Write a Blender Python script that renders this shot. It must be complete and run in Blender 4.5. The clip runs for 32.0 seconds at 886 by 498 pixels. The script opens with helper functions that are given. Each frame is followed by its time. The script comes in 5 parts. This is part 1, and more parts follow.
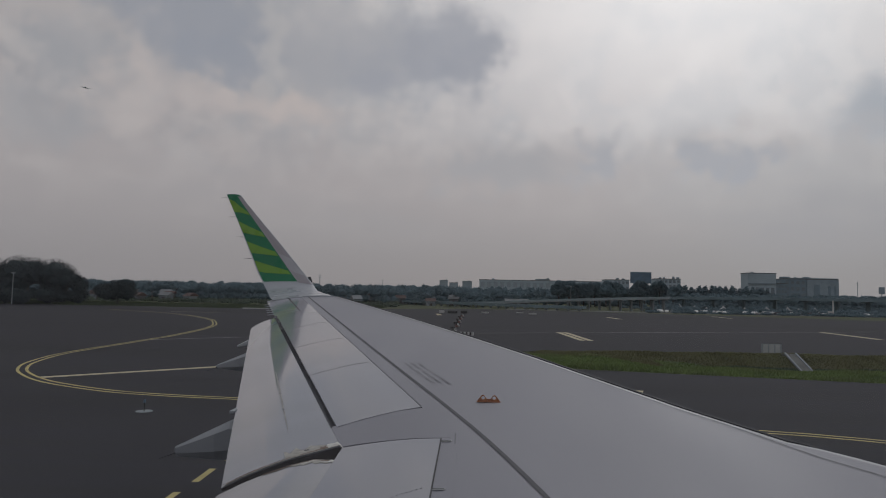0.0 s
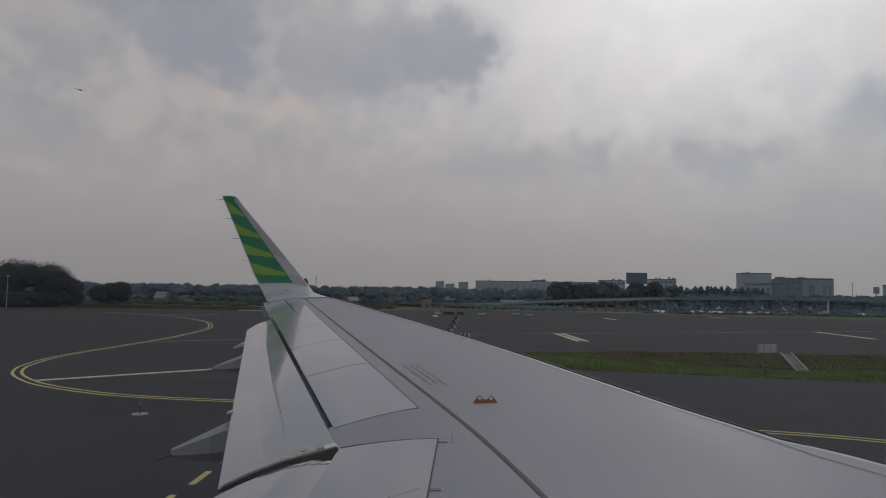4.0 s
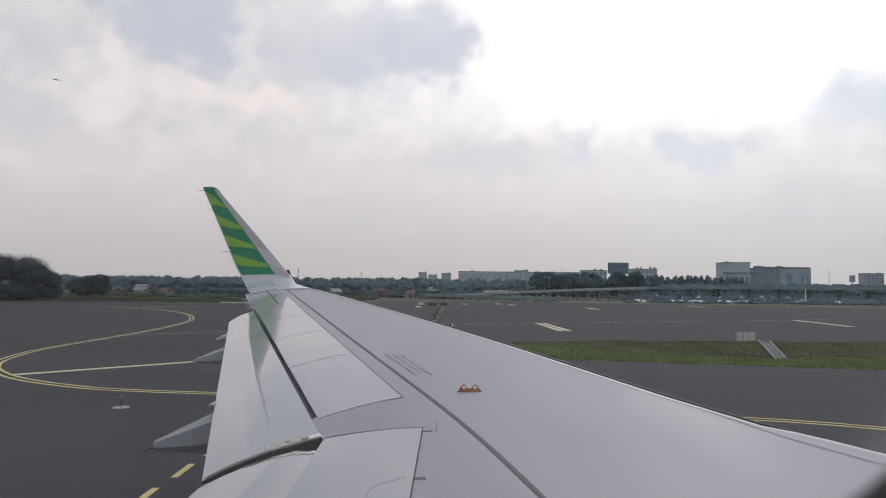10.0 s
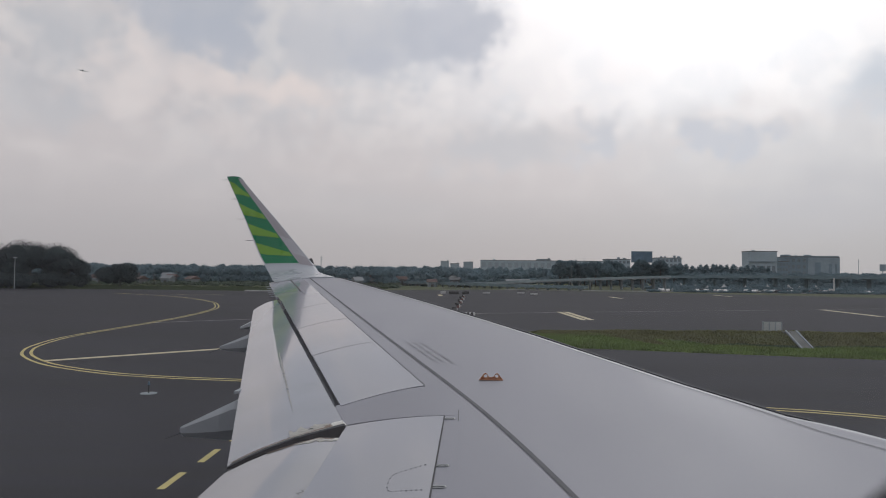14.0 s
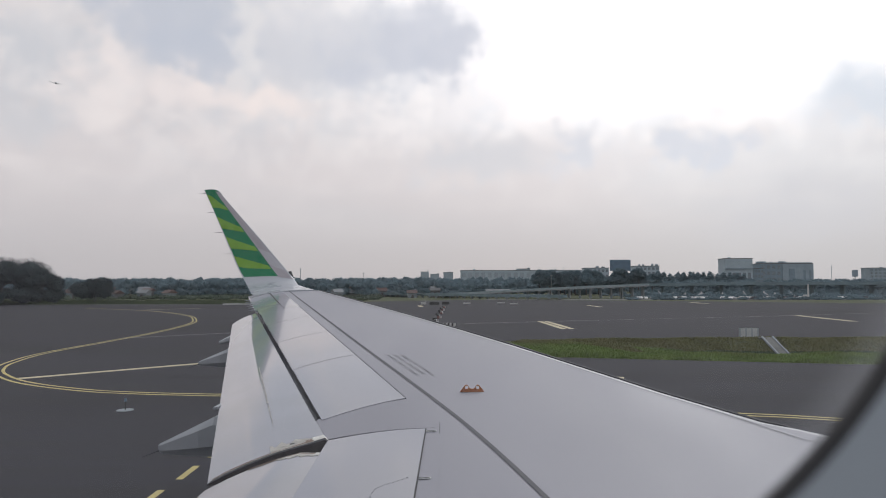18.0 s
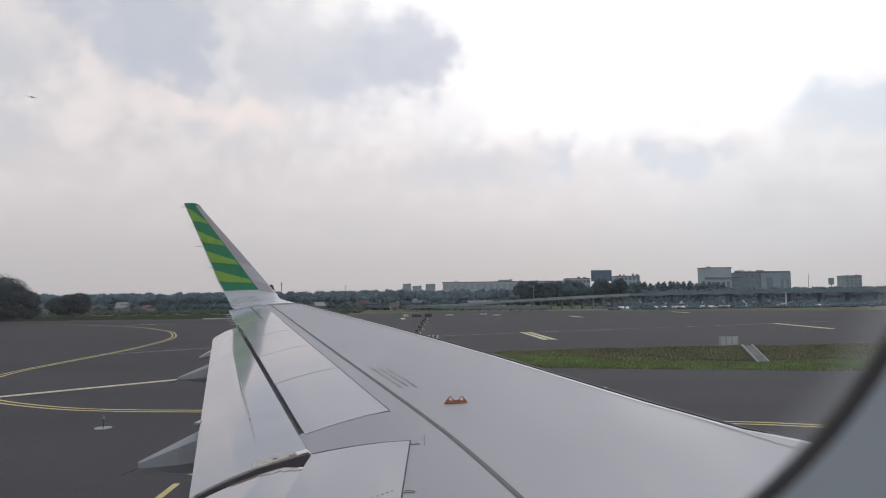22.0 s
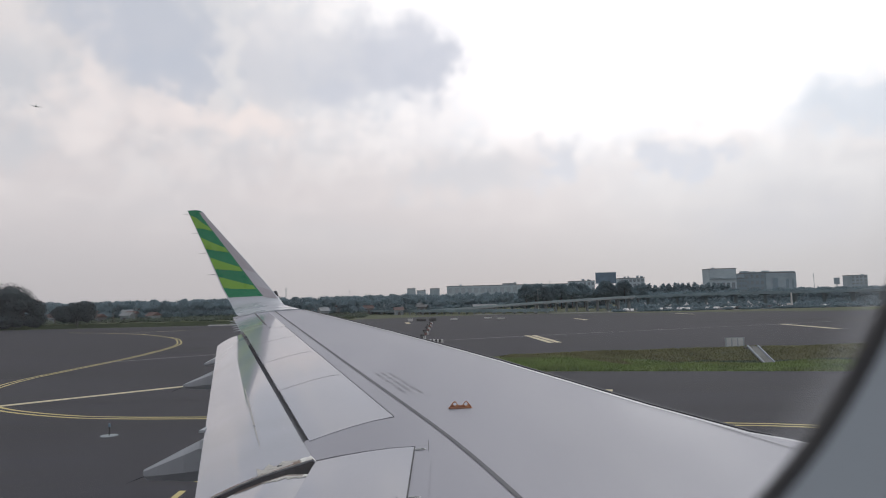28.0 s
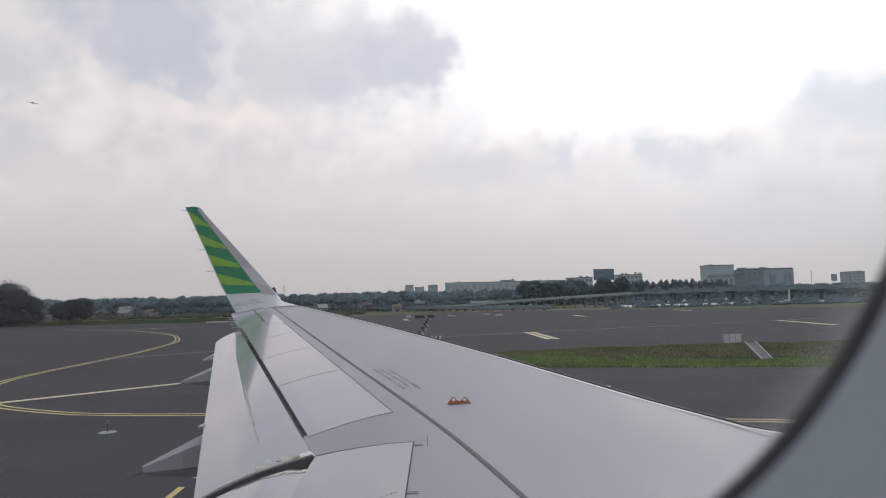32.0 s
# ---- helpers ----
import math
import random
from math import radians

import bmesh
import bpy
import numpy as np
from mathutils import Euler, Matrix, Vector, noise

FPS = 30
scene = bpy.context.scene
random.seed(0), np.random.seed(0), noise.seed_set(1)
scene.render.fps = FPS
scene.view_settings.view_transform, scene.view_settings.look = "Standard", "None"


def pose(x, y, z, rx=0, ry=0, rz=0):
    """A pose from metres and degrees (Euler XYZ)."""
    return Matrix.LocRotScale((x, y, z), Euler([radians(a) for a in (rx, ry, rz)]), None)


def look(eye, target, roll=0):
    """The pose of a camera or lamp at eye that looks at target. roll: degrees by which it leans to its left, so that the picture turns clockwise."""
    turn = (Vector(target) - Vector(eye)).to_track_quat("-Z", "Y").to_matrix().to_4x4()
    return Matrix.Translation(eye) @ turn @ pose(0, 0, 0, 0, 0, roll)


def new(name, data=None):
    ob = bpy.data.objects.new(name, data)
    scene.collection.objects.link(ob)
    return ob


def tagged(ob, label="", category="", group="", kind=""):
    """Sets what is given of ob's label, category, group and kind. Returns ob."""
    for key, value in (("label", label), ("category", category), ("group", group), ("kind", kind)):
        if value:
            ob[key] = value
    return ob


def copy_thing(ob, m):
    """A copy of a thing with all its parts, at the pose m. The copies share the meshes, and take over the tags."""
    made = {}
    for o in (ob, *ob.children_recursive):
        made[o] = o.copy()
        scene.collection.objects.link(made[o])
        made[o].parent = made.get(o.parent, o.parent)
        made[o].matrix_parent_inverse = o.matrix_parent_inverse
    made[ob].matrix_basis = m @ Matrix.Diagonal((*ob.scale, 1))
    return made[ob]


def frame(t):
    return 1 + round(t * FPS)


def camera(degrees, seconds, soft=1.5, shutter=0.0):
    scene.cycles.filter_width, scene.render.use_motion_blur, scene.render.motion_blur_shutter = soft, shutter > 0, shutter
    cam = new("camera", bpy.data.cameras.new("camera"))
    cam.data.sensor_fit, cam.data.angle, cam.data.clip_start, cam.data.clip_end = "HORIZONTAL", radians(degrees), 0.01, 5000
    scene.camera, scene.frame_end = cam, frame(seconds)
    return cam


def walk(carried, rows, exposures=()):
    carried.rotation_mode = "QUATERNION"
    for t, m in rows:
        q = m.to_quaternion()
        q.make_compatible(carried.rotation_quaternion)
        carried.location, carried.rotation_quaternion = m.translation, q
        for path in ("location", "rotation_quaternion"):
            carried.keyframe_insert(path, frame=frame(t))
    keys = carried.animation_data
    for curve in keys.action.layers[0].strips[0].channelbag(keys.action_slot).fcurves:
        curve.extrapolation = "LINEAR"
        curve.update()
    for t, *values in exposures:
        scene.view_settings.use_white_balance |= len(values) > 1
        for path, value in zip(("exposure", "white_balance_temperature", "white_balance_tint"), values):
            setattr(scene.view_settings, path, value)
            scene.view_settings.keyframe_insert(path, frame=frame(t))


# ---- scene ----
cam = camera(66.3, 32.0, soft=1.0)
# a phone lens focused on the wing: the window rim close by goes soft
cam.data.dof.use_dof, cam.data.dof.focus_distance, cam.data.dof.aperture_fstop = True, 12.0, 10.0

# Seconds, eye (x, y, z), then yaw to the left, pitch up and roll in degrees.
PATH = [
    (0.0, -0.0257, 0.0300, 4.5268, 3.106, 3.737, 1.122),
    (0.5, -0.0269, 0.0300, 4.5252, 2.865, 3.467, 1.239),
    (1.0, -0.0271, 0.0300, 4.5235, 2.703, 3.529, 0.973),
    (1.5, -0.0244, 0.0300, 4.5219, 0.750, 3.248, 0.680),
    (2.0, -0.0278, 0.0300, 4.5208, 0.853, 3.242, 1.134),
    (2.5, -0.0258, 0.0300, 4.5225, 3.018, 4.015, 1.154),
    (3.0, -0.0274, 0.0300, 4.5174, 2.541, 4.057, 1.188),
    (3.5, -0.0272, 0.0300, 4.5206, 2.502, 4.040, 1.059),
    (5.5, -0.0263, 0.0300, 4.5198, 3.817, 3.095, 0.450),
    (6.0, -0.0267, 0.0400, 4.5082, 1.912, 3.222, 0.523),
    (6.5, -0.0411, 0.0300, 4.5175, 1.092, 2.834, 0.727),
    (7.0, -0.0290, 0.0300, 4.5148, 2.939, 3.754, 0.460),
    (7.5, -0.0333, 0.0300, 4.5155, 2.232, 2.989, 0.930),
    (8.0, -0.0332, 0.0300, 4.5157, 1.060, 2.523, 0.943),
    (8.5, -0.0334, 0.0300, 4.5153, 0.862, 2.546, 0.904),
    (9.0, -0.0340, 0.0300, 4.5177, 1.289, 2.715, 0.596),
    (9.5, -0.0357, 0.0300, 4.5145, 0.993, 2.654, 0.968),
    (10.0, -0.0334, 0.0300, 4.5128, 1.304, 3.104, 0.555),
    (10.5, -0.0346, 0.0300, 4.5142, 1.378, 3.099, 0.500),
    (11.0, -0.0352, 0.0300, 4.5154, 1.590, 2.930, 0.687),
    (11.5, -0.0353, 0.0300, 4.5133, 2.018, 2.781, 1.016),
    (12.0, -0.0314, 0.0300, 4.5165, 2.810, 2.852, 0.765),
    (12.5, -0.0283, 0.0300, 4.5174, 3.302, 1.804, 0.856),
    (13.0, -0.0302, 0.0300, 4.5143, 3.368, 2.045, 0.757),
    (13.5, -0.0322, 0.0300, 4.5157, 3.369, 2.098, 0.783),
    (14.0, -0.0307, 0.0300, 4.5149, 3.157, 2.127, 0.628),
    (14.5, -0.0342, 0.0300, 4.5153, 3.091, 2.263, 0.513),
    (16.5, -0.0249, 0.0155, 4.5237, 3.025, 3.418, -0.299),
    (17.0, -0.0249, 0.0155, 4.5237, 3.247, 3.180, -0.620),
    (17.5, -0.0302, 0.0063, 4.5258, 1.478, 3.252, 0.315),
    (18.0, -0.0282, 0.0008, 4.5270, 1.451, 3.032, -0.084),
    (18.5, -0.0291, 0.0054, 4.5228, 1.071, 4.232, -0.174),
    (19.0, -0.0301, 0.0101, 4.5186, 0.989, 3.838, -0.282),
    (19.5, -0.0297, 0.0081, 4.5209, 0.223, 3.517, -0.224),
    (20.0, -0.0293, 0.0060, 4.5232, -0.073, 3.590, -0.586),
    (20.5, -0.0257, 0.0070, 4.5257, 0.665, 3.842, -1.058),
    (21.0, -0.0222, 0.0079, 4.5282, 0.137, 3.671, -1.011),
    (21.5, -0.0277, 0.0046, 4.5250, 0.095, 3.835, -0.751),
    (22.0, -0.0332, 0.0013, 4.5217, -0.084, 4.035, -0.707),
    (22.5, -0.0294, 0.0042, 4.5230, -0.376, 4.207, -0.949),
    (23.0, -0.0256, 0.0071, 4.5243, -0.247, 4.198, -1.226),
    (23.5, -0.0261, 0.0060, 4.5246, 0.284, 4.068, -0.926),
    (24.0, -0.0266, 0.0049, 4.5249, -0.138, 4.121, -1.000),
    (24.5, -0.0291, 0.0028, 4.5243, 0.386, 4.146, -0.992),
    (25.0, -0.0316, 0.0007, 4.5236, 0.110, 4.355, -1.092),
    (25.5, -0.0303, 0.0010, 4.5245, -0.369, 4.396, -1.134),
    (27.5, -0.0252, 0.0021, 4.5278, 0.067, 4.442, -1.386),
    (28.0, -0.0239, 0.0024, 4.5287, 0.235, 4.378, -1.325),
    (28.5, -0.0257, 0.0021, 4.5270, -0.143, 4.214, -1.228),
    (29.0, -0.0275, 0.0017, 4.5253, 0.054, 4.333, -1.025),
    (29.5, -0.0268, 0.0028, 4.5237, -0.750, 4.218, -1.533),
    (30.0, -0.0261, 0.0040, 4.5220, -0.215, 4.173, -1.317),
    (30.5, -0.0266, 0.0016, 4.5226, -0.114, 4.041, -1.312),
    (31.0, -0.0272, -0.0007, 4.5232, -0.046, 4.165, -1.378),
    (31.5, -0.0274, -0.0010, 4.5227, -0.182, 4.183, -1.377),
    (32.0, -0.0277, -0.0012, 4.5223, 0.081, 4.096, -1.370),
]


def eye_pose(x, y, z, yaw, pitch, roll):
    a, p = radians(yaw), radians(pitch)
    way = Vector((-math.sin(a) * math.cos(p), math.cos(a) * math.cos(p), math.sin(p)))
    eye = Vector((x, y, z))
    return look(eye, eye + 10 * way, roll)


walk(cam, [(t, eye_pose(*row)) for t, *row in PATH],
     exposures=[(0.0, -0.98), (0.6, -0.9), (1.0, -0.82), (2.0, -0.82), (3.5, -1.0), (5.5, -0.45), (6.0, -0.10), (7.0, 0.0), (9.0, 0.0), (12.0, -0.15), (13.0, -0.3),
                (14.0, -0.3), (17.0, -0.05), (19.0, 0.0), (25.0, 0.0), (32.0, 0.0)])


# ---- sky and sun ----
def build_world():
    world = bpy.data.worlds.new("overcast_sky")
    scene.world = world
    world.use_nodes = True
    nt = world.node_tree
    nt.nodes.clear()

    def node(kind, **kw):
        n = nt.nodes.new(kind)
        for k, v in kw.items():
            if k == "operation":
                n.operation = v
            elif k == "blend":
                n.blend_type = v
        return n

    def put(socket, v):
        if isinstance(v, (int, float)):
            socket.default_value = v
        elif isinstance(v, tuple):
            socket.default_value = v if len(v) == len(socket.default_value) else (*v, 1)
        else:
            nt.links.new(v, socket)

    def m(op, a, b=0.0, c=0.0, clamp=False):
        n = node("ShaderNodeMath", operation=op)
        n.use_clamp = clamp
        put(n.inputs[0], a), put(n.inputs[1], b), put(n.inputs[2], c)
        return n.outputs[0]

    def mix(f, a, b, kind="MIX"):
        n = node("ShaderNodeMixRGB", blend=kind)
        put(n.inputs[0], f), put(n.inputs[1], a), put(n.inputs[2], b)
        return n.outputs[0]

    def smooth(v, lo, hi):
        n = nt.nodes.new("ShaderNodeMapRange")
        n.interpolation_type = "SMOOTHSTEP"
        put(n.inputs[0], v), put(n.inputs[1], lo), put(n.inputs[2], hi), put(n.inputs[3], 0.0), put(n.inputs[4], 1.0)
        return n.outputs[0]

    def noise_at(vec, scale, detail, rough=0.55):
        n = nt.nodes.new("ShaderNodeTexNoise")
        nt.links.new(vec, n.inputs["Vector"])
        n.inputs["Scale"].default_value, n.inputs["Detail"].default_value, n.inputs["Roughness"].default_value = scale, detail, rough
        return n.outputs["Fac"]

    co = nt.nodes.new("ShaderNodeTexCoord").outputs["Generated"]
    sep = nt.nodes.new("ShaderNodeSeparateXYZ")
    nt.links.new(co, sep.inputs[0])
    dx, dy, dz = sep.outputs
    az = m("ARCTAN2", dx, dy)
    el = m("ARCSINE", dz)
    # clouds lie on a flat ceiling: stretched towards the skyline
    deep = m("ADD", m("MAXIMUM", dz, 0.0), 0.16)
    comb = nt.nodes.new("ShaderNodeCombineXYZ")
    put(comb.inputs[0], m("DIVIDE", dx, deep)), put(comb.inputs[1], m("DIVIDE", dy, deep)), put(comb.inputs[2], 3.7)
    flat = comb.outputs[0]
    big = noise_at(flat, 0.75, 5, 0.5)
    fine = noise_at(flat, 2.6, 6, 0.6)
    puff = noise_at(co, 10.0, 7, 0.6)
    puff_c = noise_at(co, 21.0, 8, 0.66)

    # directions warped by noise at three sizes, for billowing outlines
    def warp(v, seed, amount):
        at = nt.nodes.new("ShaderNodeVectorMath")
        at.operation = "ADD"
        nt.links.new(co, at.inputs[0])
        at.inputs[1].default_value = (seed, 1.7 * seed, -seed)
        for scale, detail, k in ((5.0, 2, 0.7), (13.0, 3, 0.8), (40.0, 5, 0.35)):
            v = m("ADD", v, m("MULTIPLY", m("SUBTRACT", noise_at(at.outputs[0], scale, detail), 0.5), amount * k))
        return v

    wa, we = warp(az, 3.1, 0.20), warp(el, 8.4, 0.12)

    def lump(a0, e0, ra, re, soft=0.5):
        """A cloud round one direction, with a billowing outline."""
        ua = m("DIVIDE", m("SUBTRACT", wa, a0), ra)
        ue = m("DIVIDE", m("SUBTRACT", we, e0), re)
        d = m("SQRT", m("ADD", m("MULTIPLY", ua, ua), m("MULTIPLY", ue, ue)))
        return m("SUBTRACT", 1.0, smooth(d, 1.0 - soft, 1.0 + soft))

    def cloud(tone, share, color, *where):
        return mix(m("MULTIPLY", lump(*where), share), tone, color)

    tone = mix(smooth(el, 0.0, 0.20), (0.490, 0.466, 0.488), (0.686, 0.632, 0.636))
    tone = mix(smooth(el, 0.2, 0.5), tone, (0.71, 0.695, 0.705))
    tone = mix(m("MULTIPLY", smooth(big, 0.42, 0.66), m("MULTIPLY", smooth(el, 0.02, 0.22), 0.4)), tone, (0.60, 0.605, 0.635))
    tone = mix(m("MULTIPLY", smooth(fine, 0.47, 0.66), m("MULTIPLY", smooth(el, 0.03, 0.24), 0.4)), tone, (0.79, 0.735, 0.73))
    tone = mix(m("MULTIPLY", smooth(puff, 0.45, 0.58), m("MULTIPLY", smooth(el, 0.12, 0.28), 0.55)), tone, (0.56, 0.57, 0.61))
    tone = mix(m("MULTIPLY", smooth(puff_c, 0.46, 0.60), m("MULTIPLY", smooth(el, 0.05, 0.28), 0.4)), tone, (0.84, 0.785, 0.775))
    tone = mix(m("MULTIPLY", smooth(az, 0.05, 0.45), 0.9), tone, (1.01, 1.05, 1.06), "MULTIPLY")
    tone = mix(smooth(el, 0.55, 1.1), tone, (0.60, 0.625, 0.67))
    # the sun's veiled glow, over a bank of cloud with a bright top
    ua = m("DIVIDE", m("SUBTRACT", az, 0.32), 0.42)
    ue = m("DIVIDE", m("SUBTRACT", el, 0.47), 0.27)
    glow = m("POWER", 2.718, m("MULTIPLY", m("ADD", m("MULTIPLY", ua, ua), m("MULTIPLY", ue, ue)), -1.0))
    glow = m("MULTIPLY", glow, m("ADD", 0.55, m("MULTIPLY", smooth(we, 0.19, 0.255), 0.5)))
    tone = mix(1.0, tone, mix(glow, (0.0, 0.0, 0.0), (0.86, 0.84, 0.84)), "ADD")
    # lit undersides, then darker clouds
    tone = cloud(tone, 0.65, (0.86, 0.78, 0.765), -0.481, 0.280, 0.030, 0.036, 0.8)
    tone = cloud(tone, 0.75, (0.87, 0.78, 0.76), -0.385, 0.272, 0.065, 0.024, 0.8)
    tone = cloud(tone, 0.85, (0.90, 0.80, 0.77), -0.268, 0.264, 0.062, 0.020, 0.8)
    tone = cloud(tone, 0.55, (0.86, 0.79, 0.775), -0.520, 0.245, 0.035, 0.020, 0.8)
    tone = cloud(tone, 0.55, (0.84, 0.79, 0.78), -0.615, 0.303, 0.030, 0.028, 0.7)
    tone = cloud(tone, 0.6, (0.59, 0.60, 0.64), -0.550, 0.298, 0.040, 0.032, 0.7)
    tone = cloud(tone, 0.5, (0.58, 0.59, 0.63), -0.600, 0.215, 0.060, 0.030, 0.8)
    tone = cloud(tone, 0.80, (0.51, 0.54, 0.62), -0.418, 0.374, 0.090, 0.066, 0.45)
    tone = cloud(tone, 0.6, (0.52, 0.55, 0.63), -0.385, 0.325, 0.062, 0.026, 0.5)
    tone = cloud(tone, 0.6, (0.58, 0.595, 0.655), -0.205, 0.345, 0.105, 0.050, 0.6)
    tone = cloud(tone, 0.75, (0.57, 0.59, 0.67), -0.075, 0.340, 0.095, 0.055, 0.5)
    tone = cloud(tone, 0.4, (0.52, 0.55, 0.64), -0.035, 0.330, 0.036, 0.042, 0.6)
    tone = cloud(tone, 0.45, (0.82, 0.79, 0.785), -0.312, 0.345, 0.022, 0.055, 0.8)
    tone = cloud(tone, 0.8, (0.68, 0.73, 0.81), 0.600, 0.232, 0.115, 0.030, 0.6)
    tone = cloud(tone, 0.85, (0.69, 0.70, 0.76), 0.150, 0.196, 0.034, 0.028, 0.6)
    tone = cloud(tone, 0.85, (0.69, 0.71, 0.78), 0.316, 0.184, 0.040, 0.020, 0.6)
    tone = cloud(tone, 0.7, (0.66, 0.655, 0.69), 0.030, 0.178, 0.075, 0.026, 0.6)
    tone = cloud(tone, 0.5, (0.60, 0.595, 0.64), 0.444, 0.098, 0.075, 0.038, 0.8)
    sky = nt.nodes.new("ShaderNodeTexSky")
    sky.sky_type, sky.sun_disc = "NISHITA", False
    sky.sun_elevation, sky.sun_rotation = radians(34), radians(17)
    tone = mix(0.004, tone, sky.outputs[0], "ADD")
    bg = nt.nodes.new("ShaderNodeBackground")
    put(bg.inputs[0], tone)
    bg.inputs[1].default_value = 1.0
    out = nt.nodes.new("ShaderNodeOutputWorld")
    nt.links.new(bg.outputs[0], out.inputs[0])


build_world()
sun_data = bpy.data.lights.new("sun", "SUN")
sun_data.energy, sun_data.angle, sun_data.color = 0.45, radians(18), (0.99, 0.99, 1.0)
sun = new("sun", sun_data)
sun.matrix_world = look((20, 60, 60), (20 - math.sin(radians(17)) * 40, 60 - math.cos(radians(17)) * 40, 60 - 30))


# ---- materials ----
def mat(name, color, rough=0.6, metal=0.0, vary=0.15, scale=4.0, stain=0.0, stain_scale=0.3, stain_color=None, bump=0.0, bump_scale=40.0, coat=0.0,
        streak=(1, 1, 1), island=0.0, spec=0.5):
    """A surface with grain and larger stains, in metres."""
    ma = bpy.data.materials.new(name)
    ma.use_nodes = True
    nt = ma.node_tree
    p = nt.nodes["Principled BSDF"]
    p.inputs["Roughness"].default_value, p.inputs["Metallic"].default_value = rough, metal
    p.inputs["Specular IOR Level"].default_value = spec
    p.inputs["Coat Weight"].default_value, p.inputs["Coat Roughness"].default_value = coat, 0.12
    geo = nt.nodes.new("ShaderNodeNewGeometry")
    mp = nt.nodes.new("ShaderNodeMapping")
    mp.inputs["Scale"].default_value = streak
    nt.links.new(geo.outputs["Position"], mp.inputs[0])

    def tex(s, d):
        n = nt.nodes.new("ShaderNodeTexNoise")
        n.inputs["Scale"].default_value, n.inputs["Detail"].default_value = s, d
        nt.links.new(mp.outputs[0], n.inputs["Vector"])
        return n.outputs["Fac"]

    def ramp(v, lo, hi, a, b):
        n = nt.nodes.new("ShaderNodeMapRange")
        nt.links.new(v, n.inputs[0])
        for i, q in enumerate((lo, hi, a, b)):
            n.inputs[i + 1].default_value = q
        return n.outputs[0]

    def mixed(f, a, b, kind="MIX"):
        n = nt.nodes.new("ShaderNodeMixRGB")
        n.blend_type = kind
        for i, q in enumerate((f, a, b)):
            if isinstance(q, (int, float)):
                n.inputs[i].default_value = q
            elif isinstance(q, tuple):
                n.inputs[i].default_value = (*q, 1)
            else:
                nt.links.new(q, n.inputs[i])
        return n.outputs[0]

    grain = tex(scale, 6)
    c = mixed(ramp(grain, 0.3, 0.7, 0, 1), tuple(v * (1 - vary) for v in color), tuple(min(1, v * (1 + vary)) for v in color))
    if stain:
        c = mixed(ramp(tex(stain_scale, 4), 0.48, 0.68, 0, stain), c, stain_color or tuple(v * 0.5 for v in color))
    if island:
        info = nt.nodes.new("ShaderNodeNewGeometry")
        c = mixed(ramp(info.outputs["Random Per Island"], 0, 1, 0, island), c, tuple(v * 1.9 for v in color))
    nt.links.new(c, p.inputs["Base Color"])
    nt.links.new(ramp(grain, 0.3, 0.7, max(0.01, rough - min(0.08, rough * 0.6)), min(1, rough + min(0.08, rough * 0.6))), p.inputs["Roughness"])
    if bump:
        b = nt.nodes.new("ShaderNodeBump")
        b.inputs["Strength"].default_value, b.inputs["Distance"].default_value = bump, 0.02
        nt.links.new(tex(bump_scale, 3), b.inputs["Height"])
        nt.links.new(b.outputs[0], p.inputs["Normal"])
    return ma


M_WING = mat("wing_paint_grey", (0.313, 0.311, 0.352), 0.45, 0, 0.03, 1.2, 0.4, 0.9, (0.276, 0.274, 0.306), 0.012, 6, streak=(1, 0.25, 1), spec=0.15)
M_PANEL = mat("panel_paint_light", (0.354, 0.353, 0.393), 0.08, 0, 0.03, 1.5, 0.35, 1.4, (0.312, 0.318, 0.342), 0.0, 6, streak=(0.3, 1, 1), spec=0.45)
M_FLAP = mat("flap_paint_gloss", (0.348, 0.351, 0.392), 0.05, 0, 0.03, 2, 0.4, 1.3, (0.30, 0.30, 0.31), 0.0, 8, coat=0.15, streak=(0.25, 1, 1), spec=0.45)
M_LEAD = mat("slat_polished", (0.50, 0.51, 0.53), 0.4, 0.1, 0.04, 3)
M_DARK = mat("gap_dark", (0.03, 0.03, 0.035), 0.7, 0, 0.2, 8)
M_SEAL = mat("sealant_strip", (0.062, 0.062, 0.072), 0.7, 0, 0.12, 9, spec=0.08)
M_JOINT = mat("spar_sealant", (0.098, 0.098, 0.110), 0.6, 0, 0.10, 9, spec=0.1)
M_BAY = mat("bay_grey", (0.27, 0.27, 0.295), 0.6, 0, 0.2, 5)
M_FLAPGAP = mat("flap_gap_shade", (0.052, 0.045, 0.048), 0.6, 0, 0.35, 14, 0.5, 5, (0.11, 0.095, 0.09))
M_LINE = mat("panel_line", (0.085, 0.085, 0.095), 0.6, 0, 0.1, 9)
M_TIPW = mat("winglet_white", (0.41, 0.43, 0.475), 0.3, 0, 0.03, 2, coat=0.3)
M_TIPG = mat("winglet_grey", (0.325, 0.303, 0.330), 0.4, 0, 0.04, 2)
M_NOSE = mat("winglet_panel_pale", (0.40, 0.392, 0.432), 0.4, 0, 0.04, 2)
M_GREEN = mat("stripe_dark_green", (0.002, 0.165, 0.068), 0.32, 0, 0.06, 3, spec=0.25)
M_LIME = mat("stripe_lime", (0.155, 0.33, 0.028), 0.32, 0, 0.06, 3, spec=0.3)
M_ORANGE = mat("hook_orange", (0.34, 0.125, 0.05), 0.45, 0, 0.2, 60, 0.6, 40, (0.55, 0.26, 0.10))
M_RUST = mat("worn_seal_cream", (0.45, 0.43, 0.40), 0.7, 0, 0.2, 34, 0.8, 24, (0.28, 0.255, 0.24), 0.2, 60)
